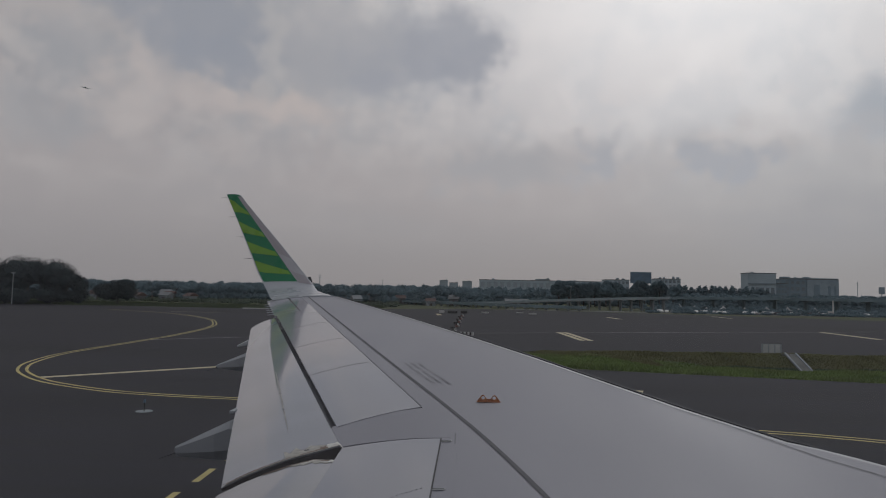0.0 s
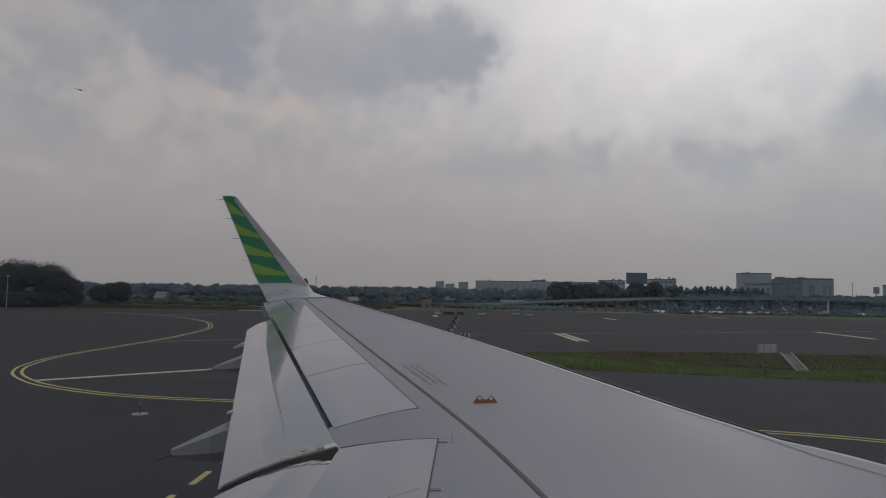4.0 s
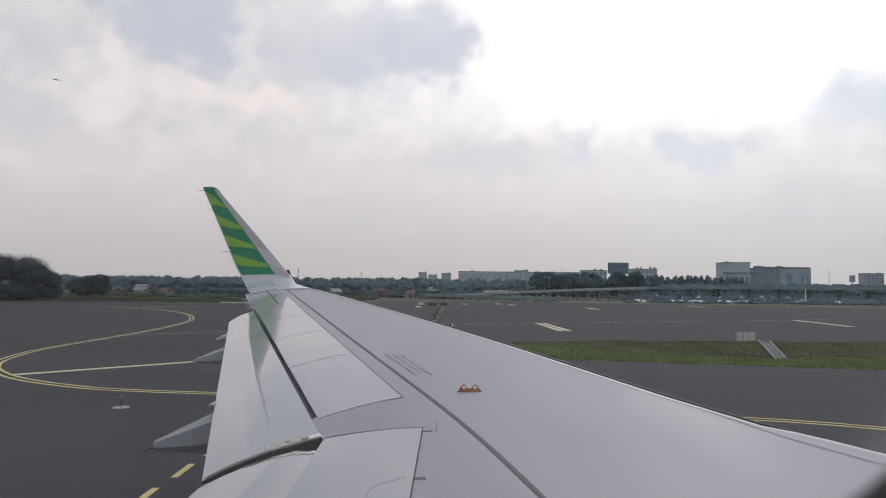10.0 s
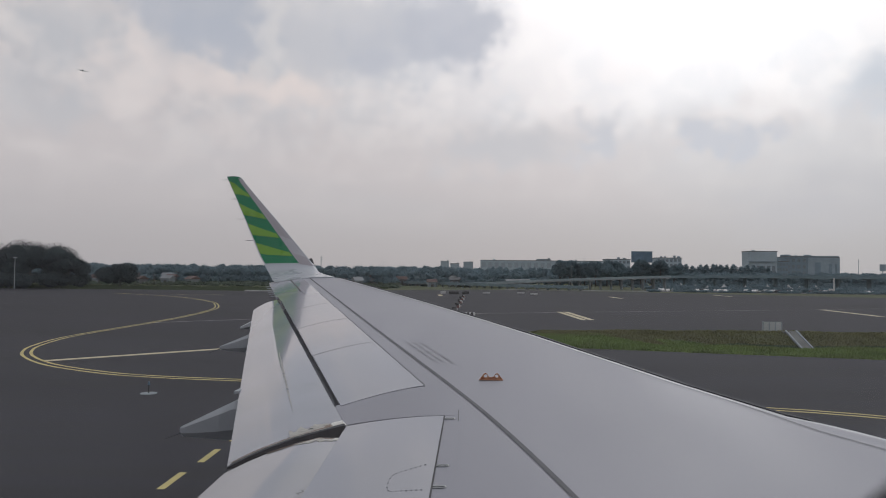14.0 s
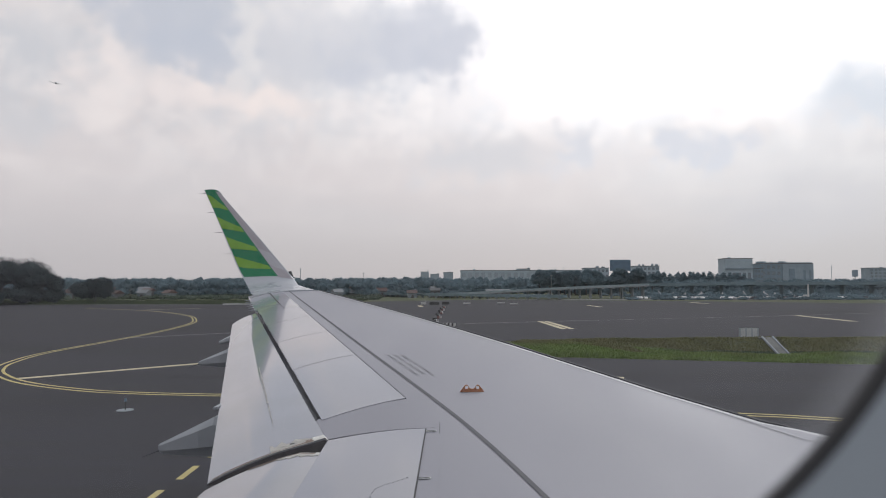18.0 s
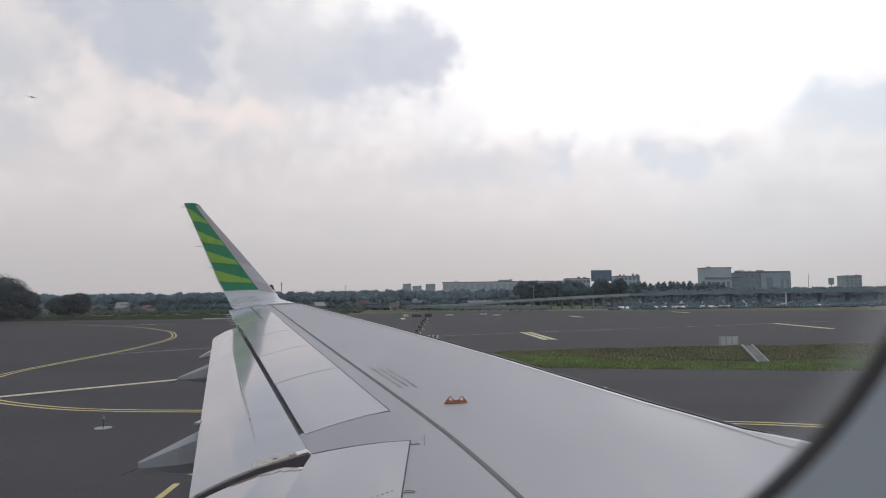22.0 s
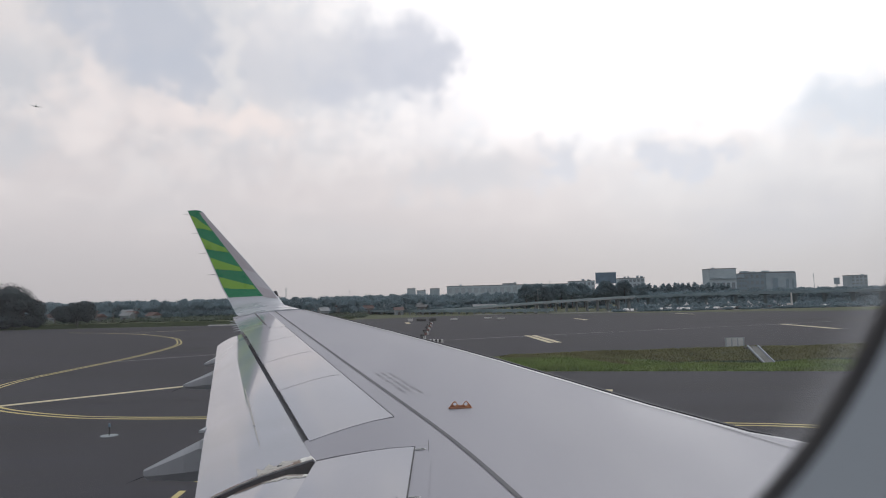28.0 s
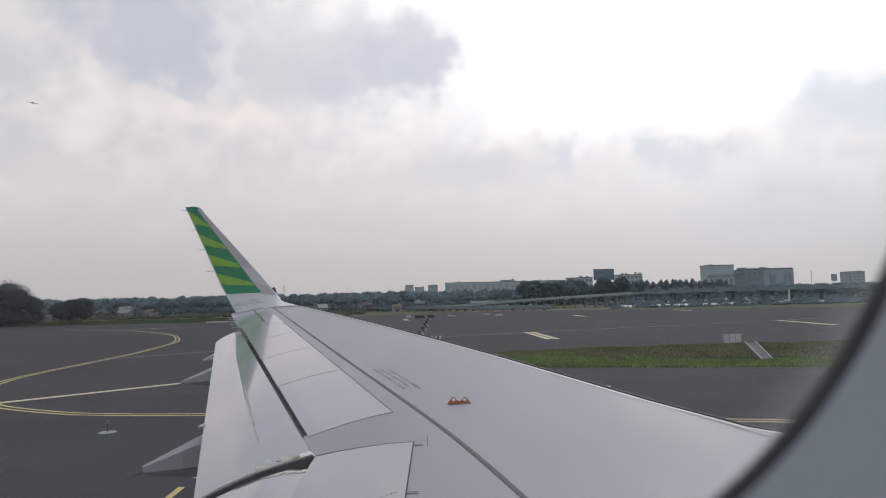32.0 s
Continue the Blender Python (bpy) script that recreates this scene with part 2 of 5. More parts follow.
M_PAINTW = mat("strip_white", (0.72, 0.71, 0.68), 0.6, 0, 0.1, 30, 0.5, 25, (0.40, 0.36, 0.32))
M_BROWN = mat("rust_brown", (0.21, 0.15, 0.12), 0.8, 0, 0.3, 40)
M_STEEL = mat("bare_metal", (0.55, 0.55, 0.55), 0.35, 0.8, 0.1, 20)
M_FAIR = mat("fairing_grey", (0.34, 0.362, 0.40), 0.45, 0, 0.05, 3, 0.3, 2)
M_TEXT = mat("faded_lettering", (0.262, 0.262, 0.290), 0.6, 0, 0.15, 30)
M_LINING = mat("cabin_lining", (0.38, 0.41, 0.45), 0.6, 0, 0.04, 6, bump=0.05, bump_scale=220)
M_GASKET = mat("window_rubber", (0.022, 0.02, 0.024), 0.55, 0, 0.2, 60)
M_REVEAL = mat("window_reveal", (0.50, 0.49, 0.47), 0.5, 0, 0.04, 9)
M_HULL = mat("hull_grey", (0.33, 0.34, 0.35), 0.35, 0, 0.03, 1)
M_ASPHALT = mat("asphalt_apron", (0.0250, 0.0242, 0.0318), 0.93, 0, 0.35, 0.9, 0.95, 0.05, (0.0146, 0.0142, 0.0186), 0.3, 30, streak=(0.2, 1, 1), spec=0.25)
M_ASPHALT2 = mat("asphalt_taxiway", (0.0284, 0.0281, 0.0357), 0.92, 0, 0.35, 1.3, 0.95, 0.14, (0.0152, 0.0152, 0.0196), 0.3, 30, streak=(0.08, 1, 1), spec=0.25)
M_SOIL = mat("field_scrub", (0.080, 0.095, 0.050), 0.95, 0, 0.5, 0.08, 0.6, 0.02, (0.085, 0.08, 0.05), 0.5, 3, spec=0.1)
M_GRASS = mat("grass_blades", (0.138, 0.196, 0.056), 0.85, 0, 0.3, 0.5, 0.6, 0.16, (0.165, 0.160, 0.075), island=0.15, spec=0.2)
M_YELLOW = mat("marking_yellow", (0.54, 0.46, 0.20), 0.8, 0, 0.12, 2.5, 0.6, 0.7, (0.33, 0.28, 0.13), spec=0.2)
M_CREAM = mat("marking_pale", (0.54, 0.48, 0.33), 0.8, 0, 0.12, 2.5, 0.5, 0.7, (0.36, 0.32, 0.22), spec=0.2)
M_WHITE = mat("marking_white", (0.33, 0.325, 0.31), 0.8, 0, 0.2, 1.5, spec=0.2)
M_DRYGRASS = mat("grass_dry", (0.150, 0.152, 0.072), 0.9, 0, 0.3, 0.4, 0.6, 0.2, (0.150, 0.128, 0.075), island=0.15, spec=0.1)
# far panes sit close to the wall colour, faded as by haze
M_FARGLASS = mat("window_far_hazed", (0.285, 0.335, 0.38), 0.5, 0, 0.1, 1)
M_CHUTE = mat("chute_concrete", (0.15, 0.155, 0.15), 0.9, 0, 0.2, 1.5, 0.6, 0.7)
# haze is mixed into these leaf colours: bluer, and paler farther off
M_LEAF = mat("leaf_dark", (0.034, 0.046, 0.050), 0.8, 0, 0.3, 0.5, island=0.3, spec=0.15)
M_LEAF2 = mat("leaf_far_hazed", (0.158, 0.222, 0.256), 0.9, 0, 0.25, 0.06, 0.8, 0.03, (0.128, 0.184, 0.212), island=0.06, spec=0.05)
M_LEAF3 = mat("leaf_mid_hazed", (0.122, 0.180, 0.208), 0.85, 0, 0.25, 0.1, island=0.15, spec=0.1)
# darker growth for the drain's bank, with its shade in the colour
M_BANKSHADE = mat("bank_grass_shaded", (0.072, 0.092, 0.056), 0.9, 0, 0.3, 0.5, island=0.2, spec=0.1)
M_SCRUB = mat("leaf_scrub", (0.098, 0.126, 0.096), 0.9, 0, 0.3, 0.1, 0.6, 0.04, (0.10, 0.10, 0.075), island=0.2, spec=0.05)
# teal haze is part of the flyover's colour
M_DECK2 = mat("flyover_side_hazed", (0.140, 0.198, 0.220), 0.85, 0, 0.15, 0.3, 0.4, 0.1)
M_TENT = mat("tent_white", (0.42, 0.44, 0.45), 0.7, 0, 0.08, 1)
M_FIELD = mat("field_grass_dull", (0.078, 0.098, 0.058), 0.9, 0, 0.3, 0.2, 0.5, 0.05, (0.07, 0.08, 0.06), island=0.15, spec=0.1)
M_ROAD = mat("road_grey", (0.16, 0.16, 0.165), 0.9, 0, 0.2, 0.4, spec=0.2)
M_GRIME = mat("grime", (0.326, 0.316, 0.318), 0.6, 0, 0.2, 8)
M_BARK = mat("bark", (0.075, 0.07, 0.068), 0.9, 0, 0.3, 3)
# concrete, glass and walls down to M_WALL2 carry haze: paler and bluer
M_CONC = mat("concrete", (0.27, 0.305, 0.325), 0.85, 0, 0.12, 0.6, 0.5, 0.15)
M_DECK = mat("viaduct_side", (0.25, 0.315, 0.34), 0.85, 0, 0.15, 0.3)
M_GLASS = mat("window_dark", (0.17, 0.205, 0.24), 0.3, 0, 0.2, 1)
M_WALL = mat("building_pale_hazed", (0.345, 0.42, 0.475), 0.85, 0, 0.06, 0.2, 0.4, 0.06, (0.29, 0.34, 0.385))
M_WALL3 = mat("building_dark_hazed", (0.185, 0.250, 0.298), 0.85, 0, 0.1, 0.2, 0.4, 0.08, (0.155, 0.212, 0.255))
M_WALL2 = mat("building_grey_hazed", (0.262, 0.328, 0.380), 0.85, 0, 0.1, 0.2, 0.4, 0.08, (0.18, 0.215, 0.25))
M_BLUE = mat("billboard_blue", (0.09, 0.150, 0.215), 0.5, 0, 0.2, 0.3)
M_ROOFR = mat("roof_tiles_red", (0.115, 0.078, 0.072), 0.9, 0, 0.25, 0.4)
M_ROOFG = mat("roof_sheet_grey", (0.13, 0.135, 0.14), 0.8, 0, 0.2, 0.4)
M_ROOFW = mat("roof_sheet_white", (0.21, 0.225, 0.24), 0.7, 0, 0.15, 0.4, 0.5, 0.3)
M_BRICK = mat("wall_red_brown", (0.11, 0.065, 0.06), 0.9, 0, 0.2, 0.5)
M_BLACK = mat("barrier_black", (0.02, 0.02, 0.02), 0.6)
M_BWHITE = mat("barrier_white", (0.50, 0.50, 0.50), 0.7, 0, 0.08, 2)
M_RED = mat("barrier_red", (0.15, 0.07, 0.062), 0.7)


def leafy(ma, share):
    """Lets light through thin leaves."""
    nt = ma.node_tree
    p = next(n for n in nt.nodes if n.type == "BSDF_PRINCIPLED")
    out = next(n for n in nt.nodes if n.type == "OUTPUT_MATERIAL")
    thin, mix = nt.nodes.new("ShaderNodeBsdfTranslucent"), nt.nodes.new("ShaderNodeMixShader")
    nt.links.new(p.inputs["Base Color"].links[0].from_socket, thin.inputs[0])
    mix.inputs[0].default_value = share
    nt.links.new(p.outputs[0], mix.inputs[1])
    nt.links.new(thin.outputs[0], mix.inputs[2])
    nt.links.new(mix.outputs[0], out.inputs[0])


for leaf_paint in (M_LEAF2, M_LEAF3, M_SCRUB):
    leafy(leaf_paint, 0.4)


def pane_material():
    """Clear acrylic with dust and smears; the film also stands in for haze."""
    ma = bpy.data.materials.new("dusty_pane")
    ma.use_nodes = True
    nt = ma.node_tree
    nt.nodes.clear()
    out, mix = nt.nodes.new("ShaderNodeOutputMaterial"), nt.nodes.new("ShaderNodeMixShader")
    clear, dust = nt.nodes.new("ShaderNodeBsdfTransparent"), nt.nodes.new("ShaderNodeBsdfTranslucent")
    clear.inputs[0].default_value = (0.985, 0.99, 0.99, 1)
    dust.inputs[0].default_value = (0.85, 0.88, 0.93, 1)
    geo, tex, ramp = nt.nodes.new("ShaderNodeNewGeometry"), nt.nodes.new("ShaderNodeTexNoise"), nt.nodes.new("ShaderNodeMapRange")
    tex.inputs["Scale"].default_value, tex.inputs["Detail"].default_value = 22.0, 4
    ramp.inputs[1].default_value, ramp.inputs[2].default_value, ramp.inputs[3].default_value, ramp.inputs[4].default_value = 0.35, 0.7, 0.03, 0.05
    nt.links.new(geo.outputs["Position"], tex.inputs["Vector"])
    nt.links.new(tex.outputs["Fac"], ramp.inputs[0])
    sep = nt.nodes.new("ShaderNodeSeparateXYZ")
    nt.links.new(geo.outputs["Position"], sep.inputs[0])

    def m(op, a, b):
        n = nt.nodes.new("ShaderNodeMath")
        n.operation = op
        for i, v in enumerate((a, b)):
            if isinstance(v, float):
                n.inputs[i].default_value = v
            else:
                nt.links.new(v, n.inputs[i])
        return n.outputs[0]

    # the film thickens at the oval rim to mimic the frame's blurred bright edge
    u = m("POWER", m("ABSOLUTE", m("DIVIDE", m("ADD", sep.outputs[0], 0.0606), 0.1320), 0.0), 2.4)
    v = m("POWER", m("ABSOLUTE", m("DIVIDE", m("SUBTRACT", sep.outputs[2], 4.628), 0.1657), 0.0), 2.4)
    rim = nt.nodes.new("ShaderNodeMapRange")
    rim.interpolation_type = "SMOOTHSTEP"
    rim.inputs[1].default_value, rim.inputs[2].default_value, rim.inputs[3].default_value, rim.inputs[4].default_value = 0.95, 1.0, 0.0, 0.10
    nt.links.new(m("POWER", m("ADD", u, v), 1 / 2.4), rim.inputs[0])
    nt.links.new(m("ADD", ramp.outputs[0], rim.outputs[0]), mix.inputs[0])
    nt.links.new(clear.outputs[0], mix.inputs[1])
    nt.links.new(dust.outputs[0], mix.inputs[2])
    nt.links.new(mix.outputs[0], out.inputs[0])
    return ma


M_PANE = pane_material()


# ---- mesh helpers ----
def part(name, data, material, parent=None, label=""):
    """One mesh object from a bmesh or from (points, faces), under a thing or a part."""
    if isinstance(data, bmesh.types.BMesh):
        me = bpy.data.meshes.new(name)
        bmesh.ops.recalc_face_normals(data, faces=data.faces)
        data.to_mesh(me)
        data.free()
    elif isinstance(data, bpy.types.Mesh):
        me = data
    else:
        me = bpy.data.meshes.new(name)
        me.from_pydata([tuple(p) for p in data[0]], [], data[1])
        bm = bmesh.new()
        bm.from_mesh(me)
        bmesh.ops.recalc_face_normals(bm, faces=bm.faces)
        bm.to_mesh(me)
        bm.free()
    ob = new(name, me)
    if not me.materials:
        me.materials.append(material)
    if parent:
        ob.parent = parent
    if label:
        ob["label"] = label
    return ob


def thing(name, label, category, at=(0, 0, 0), group="", kind=""):
    ob = new(name)
    ob.location = at
    return tagged(ob, label, category, group, kind)


def smooth_shade(ob, angle=40):
    me = ob.data
    me.polygons.foreach_set("use_smooth", [True] * len(me.polygons))
    bm = bmesh.new()
    bm.from_mesh(me)
    lim = radians(angle)
    for e in bm.edges:
        if len(e.link_faces) == 2 and e.calc_face_angle(0) > lim:
            e.smooth = False
    bm.to_mesh(me)
    bm.free()
    return ob


def box(x0, x1, y0, y1, z0, z1, bevel=0.0):
    bm = bmesh.new()
    bmesh.ops.create_cube(bm, size=1, matrix=Matrix.Translation(((x0 + x1) / 2, (y0 + y1) / 2, (z0 + z1) / 2)) @ Matrix.Diagonal((x1 - x0, y1 - y0, z1 - z0, 1)))
    if bevel:
        bmesh.ops.bevel(bm, geom=bm.edges[:], offset=bevel, segments=1, affect="EDGES")
    return bm


def rod(a, b, r0, r1=None, n=8):
    a, b = Vector(a), Vector(b)
    bm = bmesh.new()
    m = Matrix.Translation((a + b) / 2) @ (b - a).to_track_quat("Z", "Y").to_matrix().to_4x4()
    bmesh.ops.create_cone(bm, cap_ends=True, segments=n, radius1=r0, radius2=r0 if r1 is None else r1, depth=(b - a).length, matrix=m)
    return bm


def loft(rings, closed=True, caps=True):
    """Points and faces of a skin over rings of equal count."""
    pts, faces, n = [tuple(p) for r in rings for p in r], [], len(rings[0])
    for i in range(len(rings) - 1):
        for j in range(n if closed else n - 1):
            k = (j + 1) % n
            faces.append((i * n + j, i * n + k, (i + 1) * n + k, (i + 1) * n + j))
    if caps and closed:
        faces += [tuple(range(n)), tuple(reversed(range((len(rings) - 1) * n, len(rings) * n)))]
    return pts, faces


def merge(items):
    """Joins boxes and rods into one bmesh."""
    out = bmesh.new()
    tmp = bpy.data.meshes.new("tmp")
    for b in items:
        b.to_mesh(tmp)
        b.free()
        out.from_mesh(tmp)
    bpy.data.meshes.remove(tmp)
    return out


def strip(points, half, up=(0, 0, 1), lift=0.004):
    """A flat band along points, as points and faces."""
    ps = [Vector(p) for p in points]
    out = []
    for i, p in enumerate(ps):
        d = (ps[min(i + 1, len(ps) - 1)] - ps[max(i - 1, 0)]).normalized()
        s = d.cross(Vector(up)).normalized() * half
        u = Vector(up) * lift
        out += [p - s + u, p + s + u]
    return out, [(2 * i, 2 * i + 1, 2 * i + 3, 2 * i + 2) for i in range(len(ps) - 1)]


# ---- the ground ----
def ditch(x, y):
    """Depth of the drain that runs along the infield."""
    fade = min(1.0, max(0.0, (x - 9.0) / 12.0))
    if y <= 44.5 or y >= 57.0:
        return 0.0
    if y < 48.5:
        return -1.8 * fade * (y - 44.5) / 4.0
    if y < 51:
        return -1.8 * fade
    return -1.8 * fade * (57.0 - y) / 6.0


def build_ground():
    xs = [-4600, -2000, -900, -450, -250, -150, -100, -60, -30, -10, 0, 5, 8, 10, 12, 14, 16, 18, 21, 25, 30, 40, 55, 75, 100, 140, 200, 300, 450, 900, 2000, 4600]
    ys = [-4600, -2000, -800, -300, -100, -30, 0, 20, 35, 42, 44.5, 46, 47.2, 48.5, 51, 53, 55, 57, 60, 64, 80, 110, 150, 200, 300, 450, 700, 1200, 2200, 4600]
    pts = []
    for y in ys:
        for x in xs:
            rough = 0.06 * noise.noise((x * 0.13, y * 0.13, 0)) if ditch(x, y) < 0 else 0.0
            pts.append((x, y, -0.03 + ditch(x, y) + rough))
    n = len(xs)
    faces = [(j * n + i, j * n + i + 1, (j + 1) * n + i + 1, (j + 1) * n + i) for j in range(len(ys) - 1) for i in range(n - 1)]
    ob = part("ground", (pts, faces), M_SOIL)
    tagged(ob, "green and brown scrubby field with a grassy drain", "ground", kind="structure")

    def sheet(name, outline, z, material, label):
        bm = bmesh.new()
        vs = [bm.verts.new((x, y, z)) for x, y in outline]
        f = bm.faces.new(vs)
        low = bmesh.ops.extrude_face_region(bm, geom=[f])["geom"]
        bmesh.ops.translate(bm, vec=(0, 0, -0.1), verts=[v for v in low if isinstance(v, bmesh.types.BMVert)])
        bmesh.ops.triangulate(bm, faces=bm.faces[:])
        ob = part(name, bm, material)
        return tagged(ob, label, "pavement", kind="structure")

    # the apron and taxiways wrap round the long grass infield
    bend = [(4.0 + 1.6 * math.cos(a), 49.3 + 6.3 * math.sin(a)) for a in [math.pi / 2 + math.pi * k / 14 for k in range(15)]]
    sheet("road_taxiway", [(-400, -150), (400, -150), (400, 33.0), (60, 36.0), (22.2, 39.4), (14.6, 41.0), *reversed(bend[7:]), (bend[7][0], 49.3), (-400, 49.3)], 0.0, M_ASPHALT2,
          "dark grey asphalt taxiway with worn tyre streaks")
    sheet("road_apron", [(-400, 49.3), (bend[7][0], 49.3), *reversed(bend[:7]), (16, 57.6), (33, 58.6), (400, 62.0), (400, 150.0), (97.8, 168), (42.7, 196), (0, 205), (-20, 190), (-50, 160.5),
                         (-84, 160.8), (-115, 157), (-400, 150)], 0.0, M_ASPHALT, "wide brownish grey asphalt apron with faint patches")


build_ground()


def marking(name, points, width, material, label, gap=0.0):
    """A painted line on the asphalt; gap makes it a double one."""
    ps = [(x, y, 0.0) for x, y in points]
    if gap:
        root = thing(name, label, "marking", kind="structure")
        for side in (-1, 1):
            pts, _ = strip(ps, gap / 2)
            part("stripe", strip(pts[0 if side < 0 else 1::2], width / 2, lift=0.004), material, root)
        return root
    return tagged(part(name, strip(ps, width / 2, lift=0.006), material), label, "marking", kind="structure")


def smooth_line(points, n=8):
    """A rounded line through points."""
    out = []
    ps = [points[0]] + list(points) + [points[-1]]
    for i in range(1, len(ps) - 2):
        p0, p1, p2, p3 = (np.array(q, float) for q in ps[i - 1:i + 3])
        for k in range(n):
            t = k / n
            out.append(tuple(0.5 * (2 * p1 + (p2 - p0) * t + (2 * p0 - 5 * p1 + 4 * p2 - p3) * t * t + (3 * p1 - p0 - 3 * p2 + p3) * t ** 3)))
    return out + [tuple(points[-1])]


curve = [(60, -5), (24, 17), (14.5, 22.4), (11.6, 23.7), (10.1, 24.1), (6.5, 25.0), (-4.0, 27.3), (-10.0, 28.0), (-13.3, 28.4), (-16.3, 29.2), (-20.2, 31.3), (-23.1, 33.9), (-25.0, 36.4), (-26.5, 39.6), (-27.9, 45.2), (-28.6, 55.4), (-29.4, 65.4), (-31.8, 79.3),
         (-35.5, 90.0), (-41.6, 102.0), (-55.0, 119.1), (-75, 134)]
marking("marking_curve", smooth_line(curve), 0.16, M_YELLOW, "double yellow taxiway line bending across the asphalt", gap=0.42)
marking("marking_guide", smooth_line([(-21.6, 32.7), (-15.3, 39.0), (-4, 50.2)]), 0.60, M_CREAM, "pale yellow guide line on dark asphalt")
marking("marking_edge_far", smooth_line([(-29.0, 57.6), (-21.4, 64.5), (-2.2, 77.9), (20.7, 88.7), (49.0, 100.6), (60.8, 106.6), (120, 135)]), 0.22, M_WHITE, "thin faded white edge line on the apron")
for dx in (-0.42, 0.42):
    marking("marking_bar", [(10.2 + dx, 85.0), (11.0 + dx, 70.2)], 0.62, M_CREAM, "pale yellow painted double bar on the apron")
marking("marking_bar", [(-59.0, 127.0), (-50.0, 130.5)], 0.6, M_CREAM, "pale yellow painted bar on the apron")
for pts in ([(49.0, 100.6), (48.1, 84.4)], [(58.4, 174.9), (59.0, 163.1)], [(-20.5, 66.0), (-18.0, 55.8)], [(28.0, 150.0), (28.5, 139.0)], [(-9.0, 150.0), (-8.0, 140.0)]):
    marking("marking_bar", pts, 1.0, M_CREAM, "pale yellow painted bar on the apron")
marking("marking_block", [(7.45, 33.9), (6.25, 29.6)], 1.15, M_CREAM, "broad pale yellow painted block on the taxiway")
for k in range(6):
    marking("marking_dash", [(-6.65, 15.1 + 2.02 * k), (-6.60, 13.9 + 2.02 * k)], 0.17, M_YELLOW, "short yellow dash on the taxiway")


# ---- the wing ----
def lead_x(y):
    if y >= 3.97:
        return float(np.interp(y, (3.97, 4.7, 6.0, 6.65, 7.7, 9.3, 11.6, 13.4), (1.72, 1.352, 0.785, 0.502, 0.012, -0.762, -1.925, -2.85)))
    return float(np.interp(y, (-2.0, 3.4, 3.6, 3.75, 3.85, 3.97), (6.377, 2.165, 2.022, 1.926, 1.834, 1.72)))


def hinge_x(y):
    """The line along which the spoilers and the aileron are hinged."""
    if y <= 4.10:
        return -0.23
    if y <= 4.74:
        return -0.23 + (-0.40 + 0.23) * (y - 4.10) / 0.64
    return -0.40 - 0.365 * (y - 4.74)


def top_z(x, y):
    """The wing's upper skin, from the nose to the trailing edge."""
    z = 3.33 + 0.0892 * y + 0.0349 * x
    back = hinge_x(y) - x
    if back > 0:
        z -= 0.068 * (back / 0.55) ** 1.6
    chord = lead_x(y) - hinge_x(y)
    front = (lead_x(y) - x) / chord
    if front < 0.05:
        z -= 0.012 * chord * (1 - front / 0.05) ** 2
    return z


def on_top(x, y, lift=0.0):
    return Vector((x, y, top_z(x, y) + lift))


wing = thing("aircraft_wing", "light grey airliner wing with extended flaps and a green-striped winglet", "wing", (0, 4, 0))


def wpart(name, data, material, label="", parent=None, smooth=True):
    """A part of the wing, given in world metres."""
    ob = part(name, data, material, parent or wing, label)
    if parent in (None, wing):
        ob.matrix_parent_inverse = Matrix.Translation((0, -4, 0))
    if smooth:
        smooth_shade(ob, 35)
    return ob


def sub(name, data, material, parent, label="", smooth=True):
    ob = part(name, data, material, parent, label)
    if smooth:
        smooth_shade(ob, 35)
    return ob


def skin_ring(y):
    """One closed section of the fixed wing, nose round, open towards the flaps behind."""
    nose, hx = lead_x(y), hinge_x(y)
    chord = nose - hx
    deep = 0.21 * chord * (1.15 if y < 4 else 1.0)
    ring = []
    for f in (0.0, 0.008, 0.018, 0.032, 0.05, 0.10, 0.2, 0.35, 0.5, 0.65, 0.8, 0.92, 1.0):
        ring.append((nose - f * chord, y, top_z(nose - f * chord, y)))
    rear = ring[-1]
    ring.append((rear[0], y, rear[2] - 0.16))
    for f in (0.85, 0.6, 0.35, 0.15, 0.05, 0.015):
        ring.append((nose - f * chord, y, top_z(nose - 0.25 * chord, y) - 0.05 * chord / 2 - deep * math.sqrt(f) * (1.05 - 0.25 * f) * 0.8 - 0.02))
    ring += [(nose + 0.02, y, top_z(nose, y) - 0.06), (nose + 0.022, y, top_z(nose, y) - 0.03)]
    return ring


ys = [-0.6, 0.5, 1.5, 2.2, 2.9, 3.4, 3.8, 3.97, 4.1, 4.4, 4.74, 5.3, 6.0, 6.65, 7.1, 7.7, 8.5, 9.3, 10.0, 10.8, 11.6, 12.4, 13.35]
skin = wpart("wing_skin", loft([skin_ring(y) for y in ys]), M_WING)


